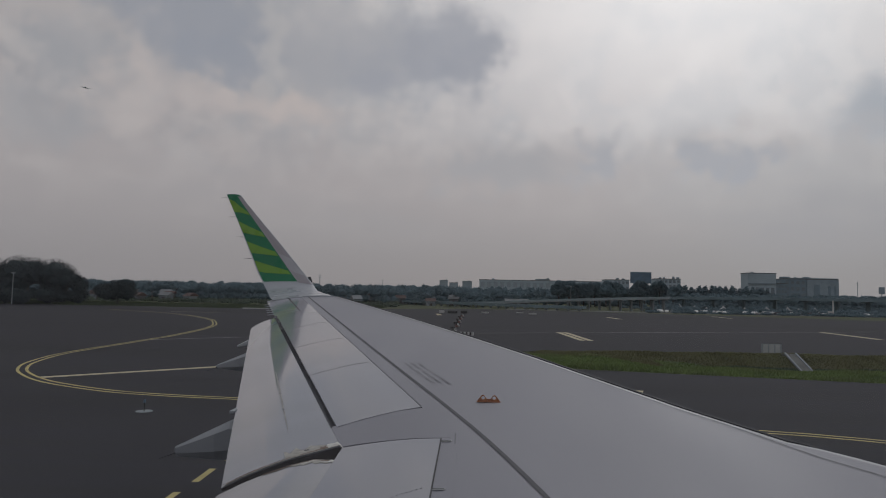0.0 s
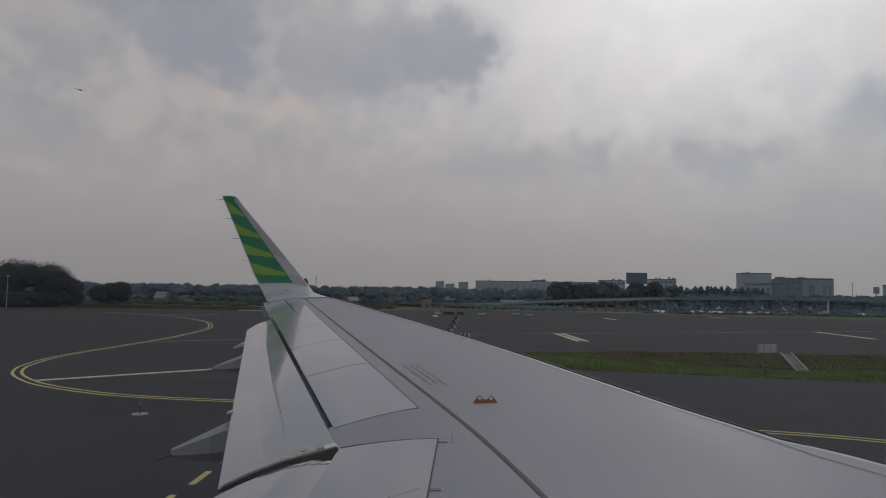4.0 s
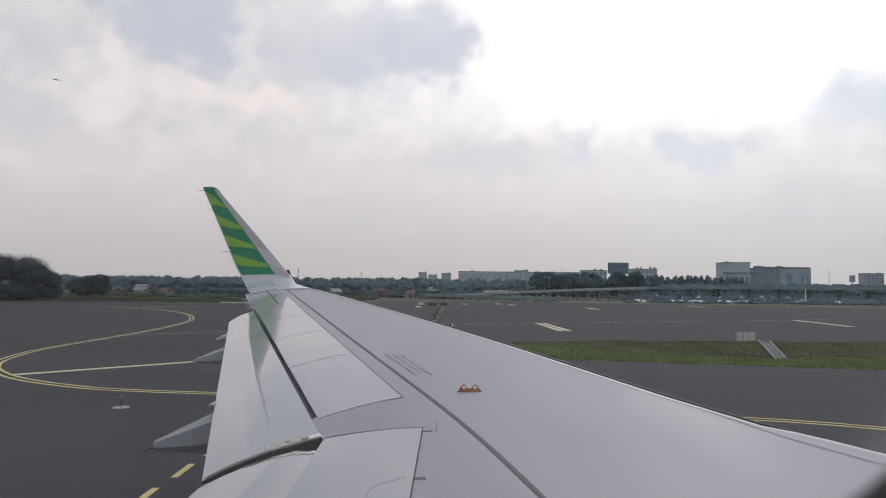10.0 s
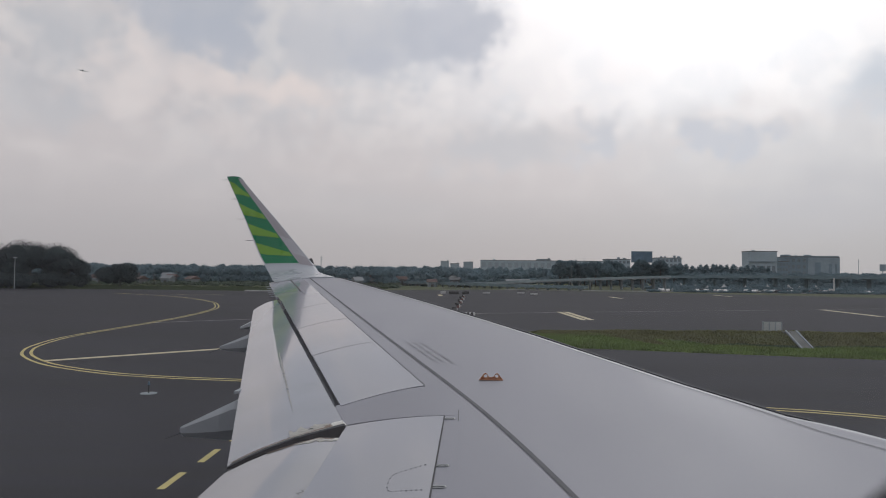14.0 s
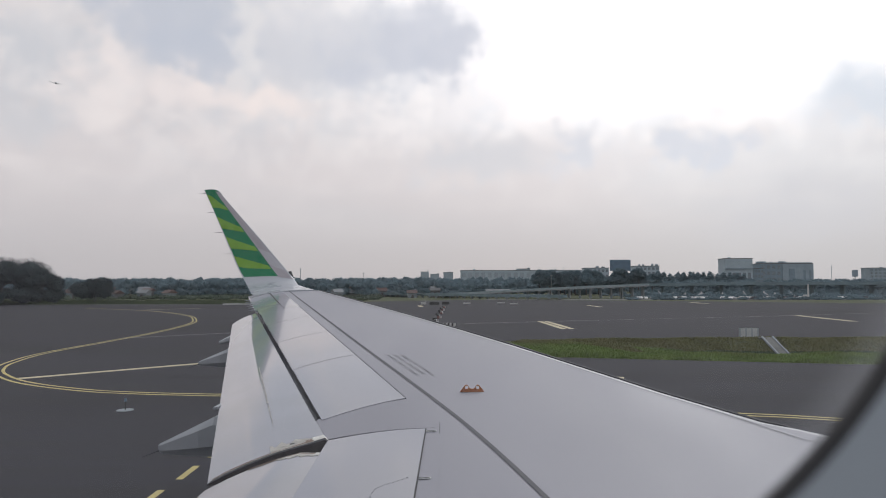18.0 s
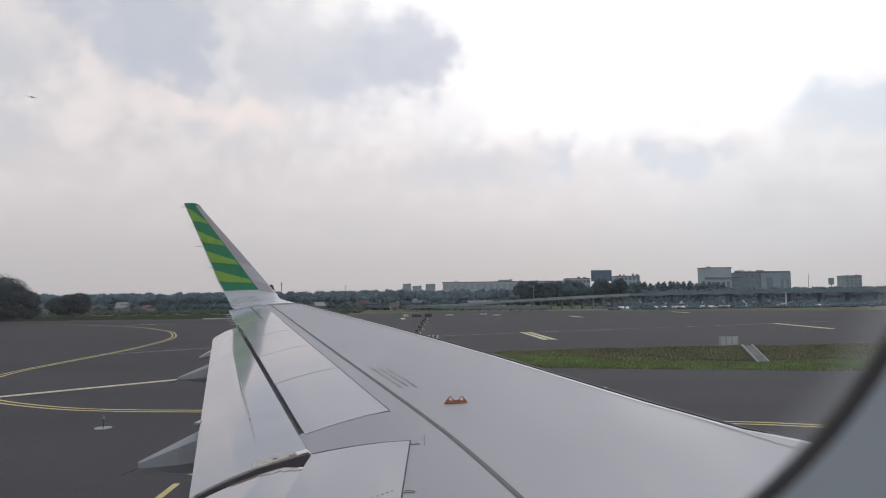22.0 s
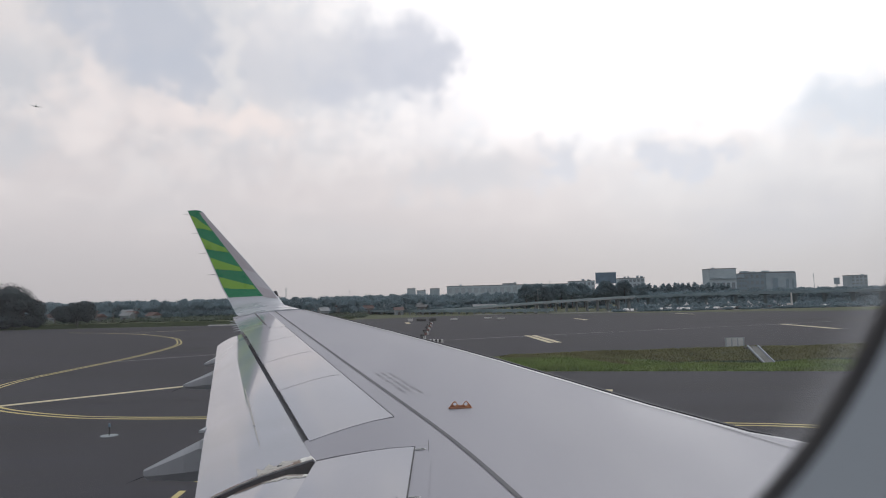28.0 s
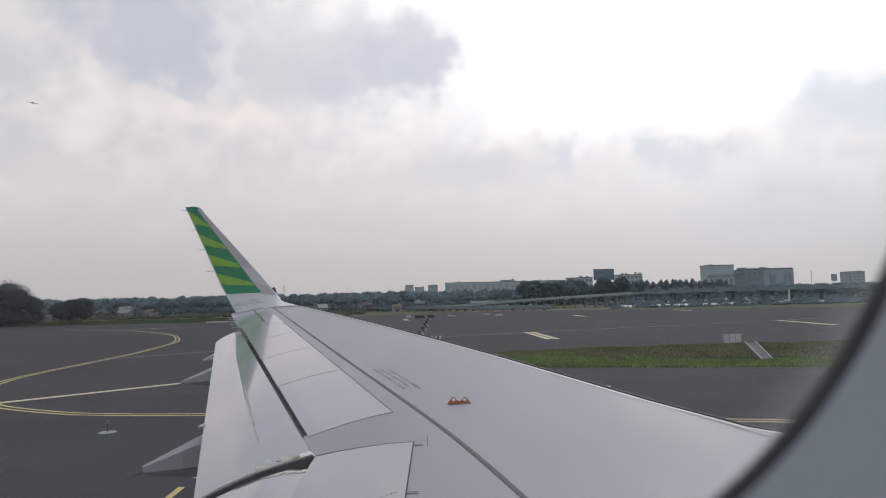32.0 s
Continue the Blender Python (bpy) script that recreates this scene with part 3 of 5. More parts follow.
def slab(outline, thick, lift=0.0):
    """A panel that follows the upper skin: outline rows of (x, y) from front to back, all of equal count."""
    up = [[on_top(x, y, lift) for x, y in row] for row in outline]
    n, m = len(up[0]), len(up)
    pts = [p for row in up for p in row] + [p - Vector((0, 0, thick)) for row in up for p in row]
    faces = []
    o = n * m
    for i in range(m - 1):
        for j in range(n - 1):
            a = i * n + j
            faces += [(a, a + 1, a + n + 1, a + n), (o + a, o + a + n, o + a + n + 1, o + a + 1)]
    for i in range(m - 1):
        for j in (0, n - 1):
            faces.append((i * n + j, (i + 1) * n + j, o + (i + 1) * n + j, o + i * n + j))
    for j in range(n - 1):
        for i in (0, m - 1):
            faces.append((i * n + j, o + i * n + j, o + i * n + j + 1, i * n + j + 1))
    return pts, faces


def back_from(y, s, swept=True):
    """The place s metres behind the hinge line, square to it."""
    x = hinge_x(y)
    return (x - 0.94 * s, y - 0.343 * s) if swept else (x, y) if s == 0 else (x - s, y)


def chordwise(y0, y1, s0, s1, swept, nu=5, ny=5):
    """Rows over a panel between two spanwise stations."""
    rows = []
    for i in range(nu):
        s = s0 + (s1 - s0) * i / (nu - 1)
        rows.append([back_from(y0 + (y1 - y0) * k / (ny - 1), s, swept) for k in range(ny)])
    return rows


# spoilers, with thin dark gaps between them
cuts = [4.745, 6.42, 7.94, 9.40, 10.66]
for a, b in zip(cuts, cuts[1:]):
    end = 0.582 + 0.002 * (a - 4.7)
    wpart("spoiler", slab(chordwise(a + 0.008, b - 0.008, 0.009, end, True), 0.012, 0.005), M_PANEL, "pale grey spoiler panel")
for y in cuts[1:]:
    end = 0.582 + 0.002 * (y - 4.7)
    wpart("spoiler_gap", strip([on_top(*back_from(y, 0.01 + (end - 0.01) * k / 8), 0.001) for k in range(9)], 0.0085, lift=0.003), M_DARK, "thin dark gap between spoilers")
inboard_spoiler = wpart("spoiler", slab([[(-0.236 - 0.591 * i / 4, 1.2 + (2.83 + 0.077 * i / 4) * k / 4) for k in range(5)] for i in range(5)], 0.012, 0.005), M_PANEL, "pale grey inboard spoiler panel")
plate_rows = [[(-0.16, 4.05), (-0.20, 4.3), (-0.26, 4.52), (-0.30, 4.735)]]
for i in range(5):
    s = i / 4
    ax, ay = -0.235 - 0.664 * s, 4.055 + 0.10 * s
    bx, by = -0.399 - 0.593 * s, 4.737 - 0.142 * s
    if i == 0:
        ax, ay = -0.235, 4.055
    plate_rows.append([(ax + (bx - ax) * k / 3, ay + (by - ay) * k / 3) for k in range(4)])
wpart("kink_panel", slab(plate_rows, 0.03, 0.001), M_WING, "grey fixed panel between the spoilers")
# slabs in the spoiler hollow; the inboard one's near-black colour stands for shade
wpart("spoiler_bay", slab(chordwise(4.78, 10.6, 0.0, 0.545, True, 5, 12), 0.14, -0.035), M_BAY, "slab in the hollow under the spoilers", smooth=False)
wpart("spoiler_bay", slab(chordwise(0.0, 4.02, 0.0, 0.56, False, 5, 8), 0.12, -0.035), M_DARK, "slab in the hollow under the spoilers", smooth=False)
# fixed trailing panel and aileron
wpart("trailing_panel", slab([[back_from(y, s, True) for y in (10.68, 11.2, 12.0, 12.8, 13.36)] for s in (0.0, 0.08, 0.16, 0.229)], 0.05, 0.001), M_PANEL)
wpart("trailing_panel", slab([[back_from(y, s, True) for y in (10.69, 10.95, 11.235)] for s in (0.231, 0.35, 0.48, 0.60)], 0.05, 0.001), M_PANEL)
aileron = wpart("aileron", slab(chordwise(11.25, 13.42, 0.236, 0.635, True, 6, 6), 0.04, 0.002), M_PANEL, "pale grey aileron panel")
# near-black slab puts shade into the gap before the aileron
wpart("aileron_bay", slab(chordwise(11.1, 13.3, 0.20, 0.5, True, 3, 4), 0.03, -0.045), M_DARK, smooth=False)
wpart("tip_panel", slab([[back_from(y, s, True) for y in (13.44, 13.62, 13.8)] for s in (0.2, 0.35, 0.5, 0.63)], 0.04, 0.001), M_WING)


def seam(points, half, material, name, label=""):
    ps = []
    for (xa, ya), (xb, yb) in zip(points, points[1:]):
        n = max(2, int(math.hypot(xb - xa, yb - ya) / 0.25))
        ps += [(xa + (xb - xa) * k / n, ya + (yb - ya) * k / n) for k in range(n)]
    ps.append(points[-1])
    return wpart(name, strip([on_top(x, y) for x, y in ps], half, lift=0.003), material, label)


seam(smooth_line([(0.92, 0.6), (0.59, 2.0), (0.356, 2.93), (0.077, 3.87), (-0.225, 4.74), (-0.89, 6.53), (-1.36, 7.80), (-2.40, 10.62), (-3.44, 13.45)], 6), 0.014, M_JOINT, "spar_joint", "grey sealant joint along the wing")
seam([(lead_x(y) - 0.075, y) for y in (13.3, 12.4, 11.6, 10.4, 9.3, 8.5, 7.7, 7.1, 6.65, 6.0, 5.3, 4.7, 4.3)] + [(1.74, 3.68), (1.91, 3.4), (2.5, 2.4)], 0.0038, M_LINE, "slat_joint", "thin grey joint behind the leading edge")
seam([(-0.154, 4.147), (-0.148, 3.93)], 0.002, M_LINE, "panel_line")
for y0, y1 in ((3.78, 3.55), (3.42, 3.12), (2.9, 2.7)):
    seam([(-0.13, y0), (-0.132, y1)], 0.0013, M_TEXT, "panel_line")
seam([(-0.233, 1.2), (-0.233, 4.04)], 0.0045, M_DARK, "hinge_gap", "dark gap along the hinge")
seam([(hinge_x(y) + 0.0, y) for y in (4.76, 7, 9, 10.66)], 0.004, M_LINE, "hinge_gap", "thin gap along the hinge")
seam([back_from(11.2, 0.234), back_from(13.43, 0.234)], 0.015, M_DARK, "hinge_gap", "dark gap along the hinge")
seam([back_from(13.43, 0.234), back_from(13.43, 0.64)], 0.016, M_DARK, "hinge_gap", "dark gap beside the aileron")
seam([(lead_x(y) - 0.034, y) for y in (13.3, 12.4, 11.6, 10.4, 9.3, 8.5, 7.7, 7.1, 6.65, 6.0, 5.3, 4.7, 4.3, 3.97, 3.7, 3.4, 2.9, 2.4)], 0.020, M_LEAD, "slat_edge", "bright polished leading edge")
# added near-black outline along the leading edge, not a part of the wing
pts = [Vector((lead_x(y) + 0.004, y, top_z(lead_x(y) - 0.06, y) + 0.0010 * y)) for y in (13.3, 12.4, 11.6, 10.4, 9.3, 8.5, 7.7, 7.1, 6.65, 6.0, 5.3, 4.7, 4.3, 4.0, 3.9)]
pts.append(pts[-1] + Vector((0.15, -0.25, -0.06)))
wpart("edge_outline", loft([[p + Vector((0, 0, 0.003)), p + Vector((0.012, 0, 0)), p + Vector((0, 0, -0.04)), p + Vector((-0.012, 0, 0))] for p in pts]), M_DARK, "added dark outline along the leading edge")
for y in (3.98, 3.25, 3.0, 2.2):
    loop = [on_top(-0.228, y - 0.009, 0.004), on_top(-0.175, y - 0.009, 0.004), on_top(-0.170, y, 0.004), on_top(-0.175, y + 0.009, 0.004), on_top(-0.228, y + 0.009, 0.004)]
    latch = wpart("latch", merge([rod(a, b, 0.0026, 0.0026, 6) for a, b in zip(loop, loop[1:])]), M_STEEL, "pale metal hinge loop")
    wpart("latch_slot", strip([on_top(-0.228, y), on_top(-0.178, y)], 0.0055, lift=0.003), M_SEAL, "dark slot", latch, smooth=False)
# ring of fastener heads on the inboard spoiler
ring_spots = [(-0.282 - 0.128 * k / 6, 3.264 - 0.082 * k / 6) for k in range(7)]
ring_spots += [(-0.408 - 0.026 * math.sin(math.pi * k / 6), 3.080 + 0.102 * math.cos(math.pi * k / 6)) for k in range(1, 6)]
ring_spots += [(-0.405 + 0.13 * k / 6, 2.977 - 0.007 * k / 6) for k in range(7)]
head = None
for x, y in ring_spots:
    if head is None:
        head = part("fastener", rod((0, 0, -0.002), (0, 0, 0.0012), 0.0046, 0.0040, 6), M_TEXT, inboard_spoiler, "grey fastener head")
        ob = head
    else:
        ob = part("fastener", head.data, M_TEXT, inboard_spoiler, "grey fastener head")
    ob.location = on_top(x, y, 0.006)


# flaps: a curved section swept along the span
PROFILE = [(-0.20, -0.48), (-0.12, -0.38), (-0.04, -0.275), (0.055, -0.103), (0.2, -0.140), (0.34, -0.176), (0.48, -0.236), (0.60, -0.299), (0.715, -0.375)]


INNER_PROFILE = [(-0.20, -0.48), (-0.12, -0.38), (-0.04, -0.275), (0.055, -0.165), (0.2, -0.128), (0.34, -0.165), (0.48, -0.224), (0.60, -0.293), (0.715, -0.375)]


def flap_ring(ox, oy, dx, dy, k, kz, profile=PROFILE):
    up = []
    for s, dz in profile:
        x, y = ox + dx * s * k, oy + dy * s * k
        up.append(Vector((x, y, 3.33 + 0.0892 * y + 0.0349 * x + dz * kz)))
    low = [p - Vector((0, 0, 0.006 + 0.115 * math.sin(math.pi * min(1, (i + 0.6) / (len(up) - 0.3))))) for i, p in enumerate(up)]
    return up + low[::-1]


def creased(profile):
    """The profile with extra points close to its corners, so that the facets between them stay flat."""
    out = []
    for i, (a, b) in enumerate(zip(profile, profile[1:])):
        out.append(a)
        if 2 <= i <= 5:
            out += [tuple(p + (q - p) * f for p, q in zip(a, b)) for f in (0.14, 0.86)]
    return out + [profile[-1]]


outer, outer_skin = [], []
for i in range(13):
    f = i / 12
    y = 4.318 + (10.642 - 4.318) * f
    s = 0.577 + 0.056 * f
    at = (-0.40 - 0.365 * (y - 4.74) - 0.94 * s, y - 0.343 * s, -0.94, -0.357, 1.0 - 0.475 * f, 0.58 * (1 - 0.1 * f))
    outer.append(flap_ring(*at))
    outer_skin.append(flap_ring(*at, creased(PROFILE)))
outer_flap = wpart("outboard_flap", loft(outer_skin), M_FLAP, "glossy pale outboard flap, streaked with grime")
inner = [flap_ring(-0.747, 3.95, -0.959, -0.279, 1.0, 0.565, INNER_PROFILE)]
for k, y in enumerate((3.45, 3.0, 2.2, 1.2, 0.2, -0.4)):
    inner.append(flap_ring(-0.765, y, -0.96, (-0.12, -0.04, 0, 0, 0, 0)[k], 1.0, 0.57, INNER_PROFILE))
# dark sheets over both flap ends colour the gap between them as shade
for ring, shift, name in ((outer[0], -0.004, "flap_end"), (inner[0], 0.004, "flap_end")):
    bm = bmesh.new()
    bm.faces.new([bm.verts.new(Vector(p) + Vector((0.0, shift, -0.004))) for p in ring])
    wpart(name, bm, M_FLAPGAP, "dark sheet over the flap's end, shading the gap", smooth=False)
inner_flap = wpart("inboard_flap", loft(inner), M_FLAP, "glossy pale inboard flap")


def on_flap(rings, f, u, lift=0.0):
    """A point on a flap's upper skin: f between two sections, u along the chord steps."""
    k = min(int(u), len(PROFILE) - 2)
    a, b = (Vector(r[k]).lerp(Vector(r[k + 1]), u - k) for r in rings)
    return a.lerp(b, f) + Vector((0, 0, lift))


def flap_patch(rings, u0, u1, deep, ragged, seed, name, material, label, start=0.0, lift=0.004):
    """A thin worn layer along a flap's end with a ragged outer edge; deep gives its reach at both ends and the middle."""
    n, rng = 30, random.Random(seed)
    pts, jag = [], [rng.uniform(-1, 1) for i in range(12)]
    for i in range(n + 1):
        t = i / n
        reach = deep[0] * (1 - t) ** 2 + 2 * deep[1] * t * (1 - t) + deep[2] * t * t
        k = int(t * 10)
        wave = jag[k] + (jag[k + 1] - jag[k]) * (t * 10 - k) + 0.25 * rng.uniform(-1, 1)
        reach = max(0.012, reach * (1 + ragged * wave))
        u = u0 + (u1 - u0) * t
        for f, z in ((start, lift), (start + reach * 0.5, lift), (start + reach, lift * 0.8), (start + reach, 0.0)):
            pts.append(on_flap(rings, f, u, z))
    faces = [(4 * i + j, 4 * i + j + 1, 4 * i + j + 5, 4 * i + j + 4) for i in range(n) for j in range(3)]
    wpart(name, (pts, faces), material, label, outer_flap if rings is OUT else inner_flap, smooth=False)


OUT, INN = (outer[0], outer[1]), (inner[0], inner[1])
flap_patch(OUT, 3.45, 5.2, (0.14, 0.30, 0.22), 0.35, 3, "worn_seal", M_RUST, "cream and brown worn seal at the flap's end")
flap_patch(OUT, 5.2, 7.9, (0.07, 0.03, 0.02), 0.5, 4, "worn_seal", M_RUST, "brown worn seal at the flap's end")
flap_patch(OUT, 2.6, 3.45, (0.13, 0.13, 0.13), 0.06, 5, "seal_strip", M_PAINTW, "white seal strip", 0.0, 0.006)
flap_patch(OUT, 3.5, 3.75, (0.08, 0.10, 0.08), 0.3, 6, "rubbed_patch", M_BROWN, "rubbed red-brown patch", 0.015, 0.0055)
flap_patch(OUT, 4.6, 4.9, (0.05, 0.06, 0.04), 0.4, 7, "stain", M_SEAL, "small dark stain", 0.14, 0.0015)
flap_patch(OUT, 4.2, 4.4, (0.03, 0.05, 0.03), 0.4, 8, "stain", M_SEAL, "small dark stain", 0.11, 0.0055)
flap_patch(INN, 3.4, 5.0, (0.10, 0.16, 0.04), 0.25, 9, "worn_seal", M_RUST, "cream worn seal at the flap's end")
flap_patch(INN, 2.4, 3.4, (0.07, 0.07, 0.07), 0.05, 10, "seal_strip", M_PAINTW, "white seal strip", 0.0, 0.006)
flap_patch(INN, 3.4, 4.6, (0.015, 0.015, 0.015), 0.2, 11, "seal_bead", M_PAINTW, "thin white bead", 0.05, 0.0055)
flap_patch(OUT, 2.9, 7.8, (0.03, 0.03, 0.02), 0.5, 12, "seal_bead", M_BROWN, "thin brown bead", 0.02, 0.0055)
flap_patch(INN, 3.4, 6.0, (0.02, 0.02, 0.02), 0.5, 13, "seal_bead", M_BROWN, "thin brown bead", 0.02, 0.0055)
for k in range(16):
    u = 5.0 + 0.19 * k
    for rings, f in ((OUT, 0.055), (INN, 0.07)):
        ps = [on_flap(rings, f, u), on_flap(rings, f, u + 0.09)]
        wpart("edge_rivets", strip(ps, 0.0022, lift=0.004), M_SEAL, "short dark rivet row", outer_flap if rings is OUT else inner_flap, smooth=False)
# small bracket on the trailing edge
p = on_flap((outer[3], outer[4]), 0.2, 7.95)
wpart("flap_bracket", merge([box(p.x - 0.014, p.x + 0.02, p.y - 0.12, p.y + 0.12, p.z - 0.02, p.z + 0.003, 0.003), box(p.x - 0.020, p.x - 0.010, p.y + 0.06, p.y + 0.10, p.z - 0.03, p.z - 0.01, 0.003)]), M_FAIR, "small grey bracket on the flap's edge", outer_flap, smooth=False)
# broken grime line along the flap's crease
rng = random.Random(4)
q = 1.0
while q < 4.6:
    step = rng.uniform(0.08, 0.22)
    k = int(q)
    ps = [on_flap((outer[k], outer[k + 1]), q - k, 4.86 + 0.008 * math.sin(9 * q)), on_flap((outer[k], outer[k + 1]), min(1.0, q - k + step), 4.86 + 0.008 * math.sin(9 * q + 1))]
    wpart("grime_streak", strip(ps, rng.uniform(0.006, 0.011) * math.sin(math.pi * (q - 0.9) / 4) + 0.001, lift=0.003), M_GRIME, "broken grime line on the flap", outer_flap, smooth=False)
    q += step + rng.uniform(0.0, 0.02)


def fairing(y, half, tip, end, reach):
    """A narrow canoe with a flat ridge and upright sides; tip and end give x, ridge and keel heights."""
    rings = []
    for f in (0.0, 0.06, 0.2, 0.45, 0.75, 1.0, 1.0 + reach * 0.5, 1.0 + reach):
        g = min(f, 1.0)
        x = tip[0] + (end[0] - tip[0]) * f
        top = tip[1] + (end[1] - tip[1]) * g - (0.05 * (f - 1) if f > 1 else 0)
        low = tip[2] + (end[2] - tip[2]) * g + (0.0 if f > 0.05 else 0.02)
        w = half * min(1.0, 0.22 + 1.1 * g)
        r = (top - low) * 0.3
        rings.append([(x, y - w * 0.55, top), (x, y + w * 0.55, top), (x, y + w, top - r * 0.6), (x, y + w, low + r), (x, y + w * 0.5, low), (x, y - w * 0.5, low), (x, y - w, low + r), (x, y - w, top - r * 0.6)])
    return loft(rings)


wpart("flap_fairing", fairing(6.2, 0.12, (-2.77, 3.085, 3.00), (-2.24, 3.345, 2.985), 1.9), M_FAIR, "grey pointed flap track fairing", smooth=False)
wpart("flap_fairing", fairing(9.4, 0.10, (-3.66, 3.47, 3.42), (-3.22, 3.655, 3.395), 1.6), M_FAIR, "grey pointed flap track fairing", smooth=False)
for x, y, z in ((-2.76, 6.2, 3.03), (-3.65, 9.4, 3.44)):
    wpart("static_wick", rod((x, y, z), (x - 0.16, y - 0.02, z - 0.06), 0.006, 0.002, 6), M_SEAL, "thin dark static wick")
wpart("flap_fairing", fairing(11.2, 0.08, (-4.02, 3.60, 3.56), (-3.78, 3.72, 3.58), 1.0), M_TIPW, "short pale flap track fairing")


# winglet
STATIONS = [  # nose, tail, outward-up normal of the inner face, thickness
    ((-2.85, 13.34, 4.405), (-4.10, 13.34, 4.32), (0, -0.09, 1), 0.12),
    ((-3.18, 13.92, 4.46), (-4.30, 13.80, 4.345), (0, -0.16, 1), 0.11),
    ((-3.47, 14.40, 4.52), (-4.49, 14.30, 4.41), (0, -0.45, 0.89), 0.10),
    ((-3.66, 14.76, 4.66), (-4.684, 14.68, 4.55), (0, -0.78, 0.62), 0.09),
    ((-3.96, 14.98, 4.95), (-4.95, 14.93, 4.88), (0, -0.93, 0.37), 0.08),
    ((-4.64, 15.27, 5.66), (-5.36, 15.23, 5.60), (0, -0.94, 0.34), 0.065),
    ((-5.30, 15.54, 6.33), (-5.76, 15.52, 6.29), (0, -0.94, 0.34), 0.05),
    ((-5.56, 15.64, 6.60), (-5.93, 15.63, 6.58), (0, -0.94, 0.34), 0.04),
    ((-5.628, 15.67, 6.690), (-5.985, 15.67, 6.675), (0, -0.94, 0.34), 0.034),
    ((-5.690, 15.69, 6.745), (-6.020, 15.69, 6.735), (0, -0.94, 0.34), 0.028),
    ((-5.790, 15.70, 6.778), (-6.040, 15.70, 6.768), (0, -0.94, 0.34), 0.02),
]


def wl_point(u, v, side, lift=0.0):
    """A point of the winglet's skin: u over the stations, v from the tail (0) to the nose (1)."""
    i = min(int(u), len(STATIONS) - 2)
    f = u - i
    (n0, t0, d0, h0), (n1, t1, d1, h1) = STATIONS[i], STATIONS[i + 1]
    nose, tail = Vector(n0).lerp(Vector(n1), f), Vector(t0).lerp(Vector(t1), f)
    d = Vector(d0).lerp(Vector(d1), f).normalized()
    h = h0 + (h1 - h0) * f
    half = 0.5 * h * (2.2 * math.sqrt(max(0, 1 - v)) * v ** 0.9 + 0.06) * (1 if v < 1 else 0)
    base = tail.lerp(nose, v)
    return base + d * (side * half * (1.0 if side > 0 else 1.0) + lift)


VS = [0, 0.12, 0.3, 0.5, 0.68, 0.82, 0.92, 0.975, 1.0]
US = [0, 0.5, 1, 1.5, 2, 2.5, 3, 3.4, 4, 4.5, 5, 5.5, 6, 6.5, 7, 7.5, 8, 8.5, 9, 9.5, 10]
rings = []
for u in US:
    rings.append([wl_point(u, v, 1) for v in VS] + [wl_point(u, v, -1) for v in VS[-2:0:-1]])
winglet = wpart("winglet", loft(rings), M_TIPW, "curved upturned winglet with green and lime stripes")


def wl_band(name, low, high, v0, v1, material, label="", lift=0.004, m=5):
    """A painted band on the inner face; low and high give u at the tail and at the nose side."""
    pts = []
    n = 12
    for i in range(n):
        v = v0 + (v1 - v0) * i / (n - 1)
        f = i / (n - 1)
        for k in range(m):
            u = (low[0] + (low[1] - low[0]) * f) * (1 - k / (m - 1)) + (high[0] + (high[1] - high[0]) * f) * k / (m - 1)
            pts.append(wl_point(u, v, 1, lift))
    faces = [(i * m + k, i * m + k + 1, (i + 1) * m + k + 1, (i + 1) * m + k) for i in range(n - 1) for k in range(m - 1)]
    return sub(name, (pts, faces), material, winglet, label)


def u_at(h):
    """The station for a share h of the height of the painted part."""
    z = 4.70 + h * (6.755 - 4.70)
    for i in range(2, len(STATIONS) - 1):
        a, b = STATIONS[i][1][2], STATIONS[i + 1][1][2]
        if a <= z <= b:
            return i + (z - a) / (b - a)
    return len(STATIONS) - 1


wl_band("green_field", (u_at(0.0), u_at(-0.035)), (9.85, 9.75), 0.03, 0.72, M_GREEN, "dark green paint", 0.002, 49)
wl_band("nose_field", (u_at(0.0) - 0.3, u_at(0.0) - 0.5), (8.6, 8.2), 0.72, 0.97, M_TIPG, "grey leading part", 0.002, 49)
wl_band("green_tip", (8.62, 8.22), (9.75, 9.3), 0.72, 0.90, M_GREEN, "dark green paint", 0.002, 9)
wl_band("nose_panel", (u_at(0.11), u_at(0.03)), (u_at(0.29), u_at(0.23)), 0.74, 0.96, M_NOSE, "paler grey panel", 0.004, 9)
for t0, t1, n0, n1 in ((0.79, 0.95, 0.735, 0.775), (0.545, 0.685, 0.475, 0.535), (0.315, 0.448, 0.258, 0.308), (0.11, 0.23, 0.052, 0.098)):
    wl_band("lime_stripe", (u_at(t0), u_at(n0)), (u_at(t1), u_at(n1)), 0.035, 0.69, M_LIME, "lime green stripe", 0.009, 13)
for z, x0, y in ((5.23, -5.17, 15.09), (5.73, -5.45, 15.28), (6.21, -5.70, 15.48), (6.68, -5.98, 15.66)):
    sub("static_wick", rod((x0, y, z), (x0 - 0.17, y, z), 0.006, 0.003, 6), M_SEAL, winglet, "thin static wick")
for k in range(6):
    y = 11.45 + 0.32 * k
    x, yy = back_from(y, 0.625)
    p = on_top(x, yy)
    wpart("static_wick", rod(p, p + Vector((-0.10, -0.03, -0.01)), 0.008, 0.004, 6), M_TIPW, "short static wick", aileron)
wpart("tip_lamp", rod((-3.80, 14.93, 4.80), (-3.74, 14.86, 4.72), 0.05, 0.035, 10), M_DARK, "dark tip lamp lens", parent=wing)

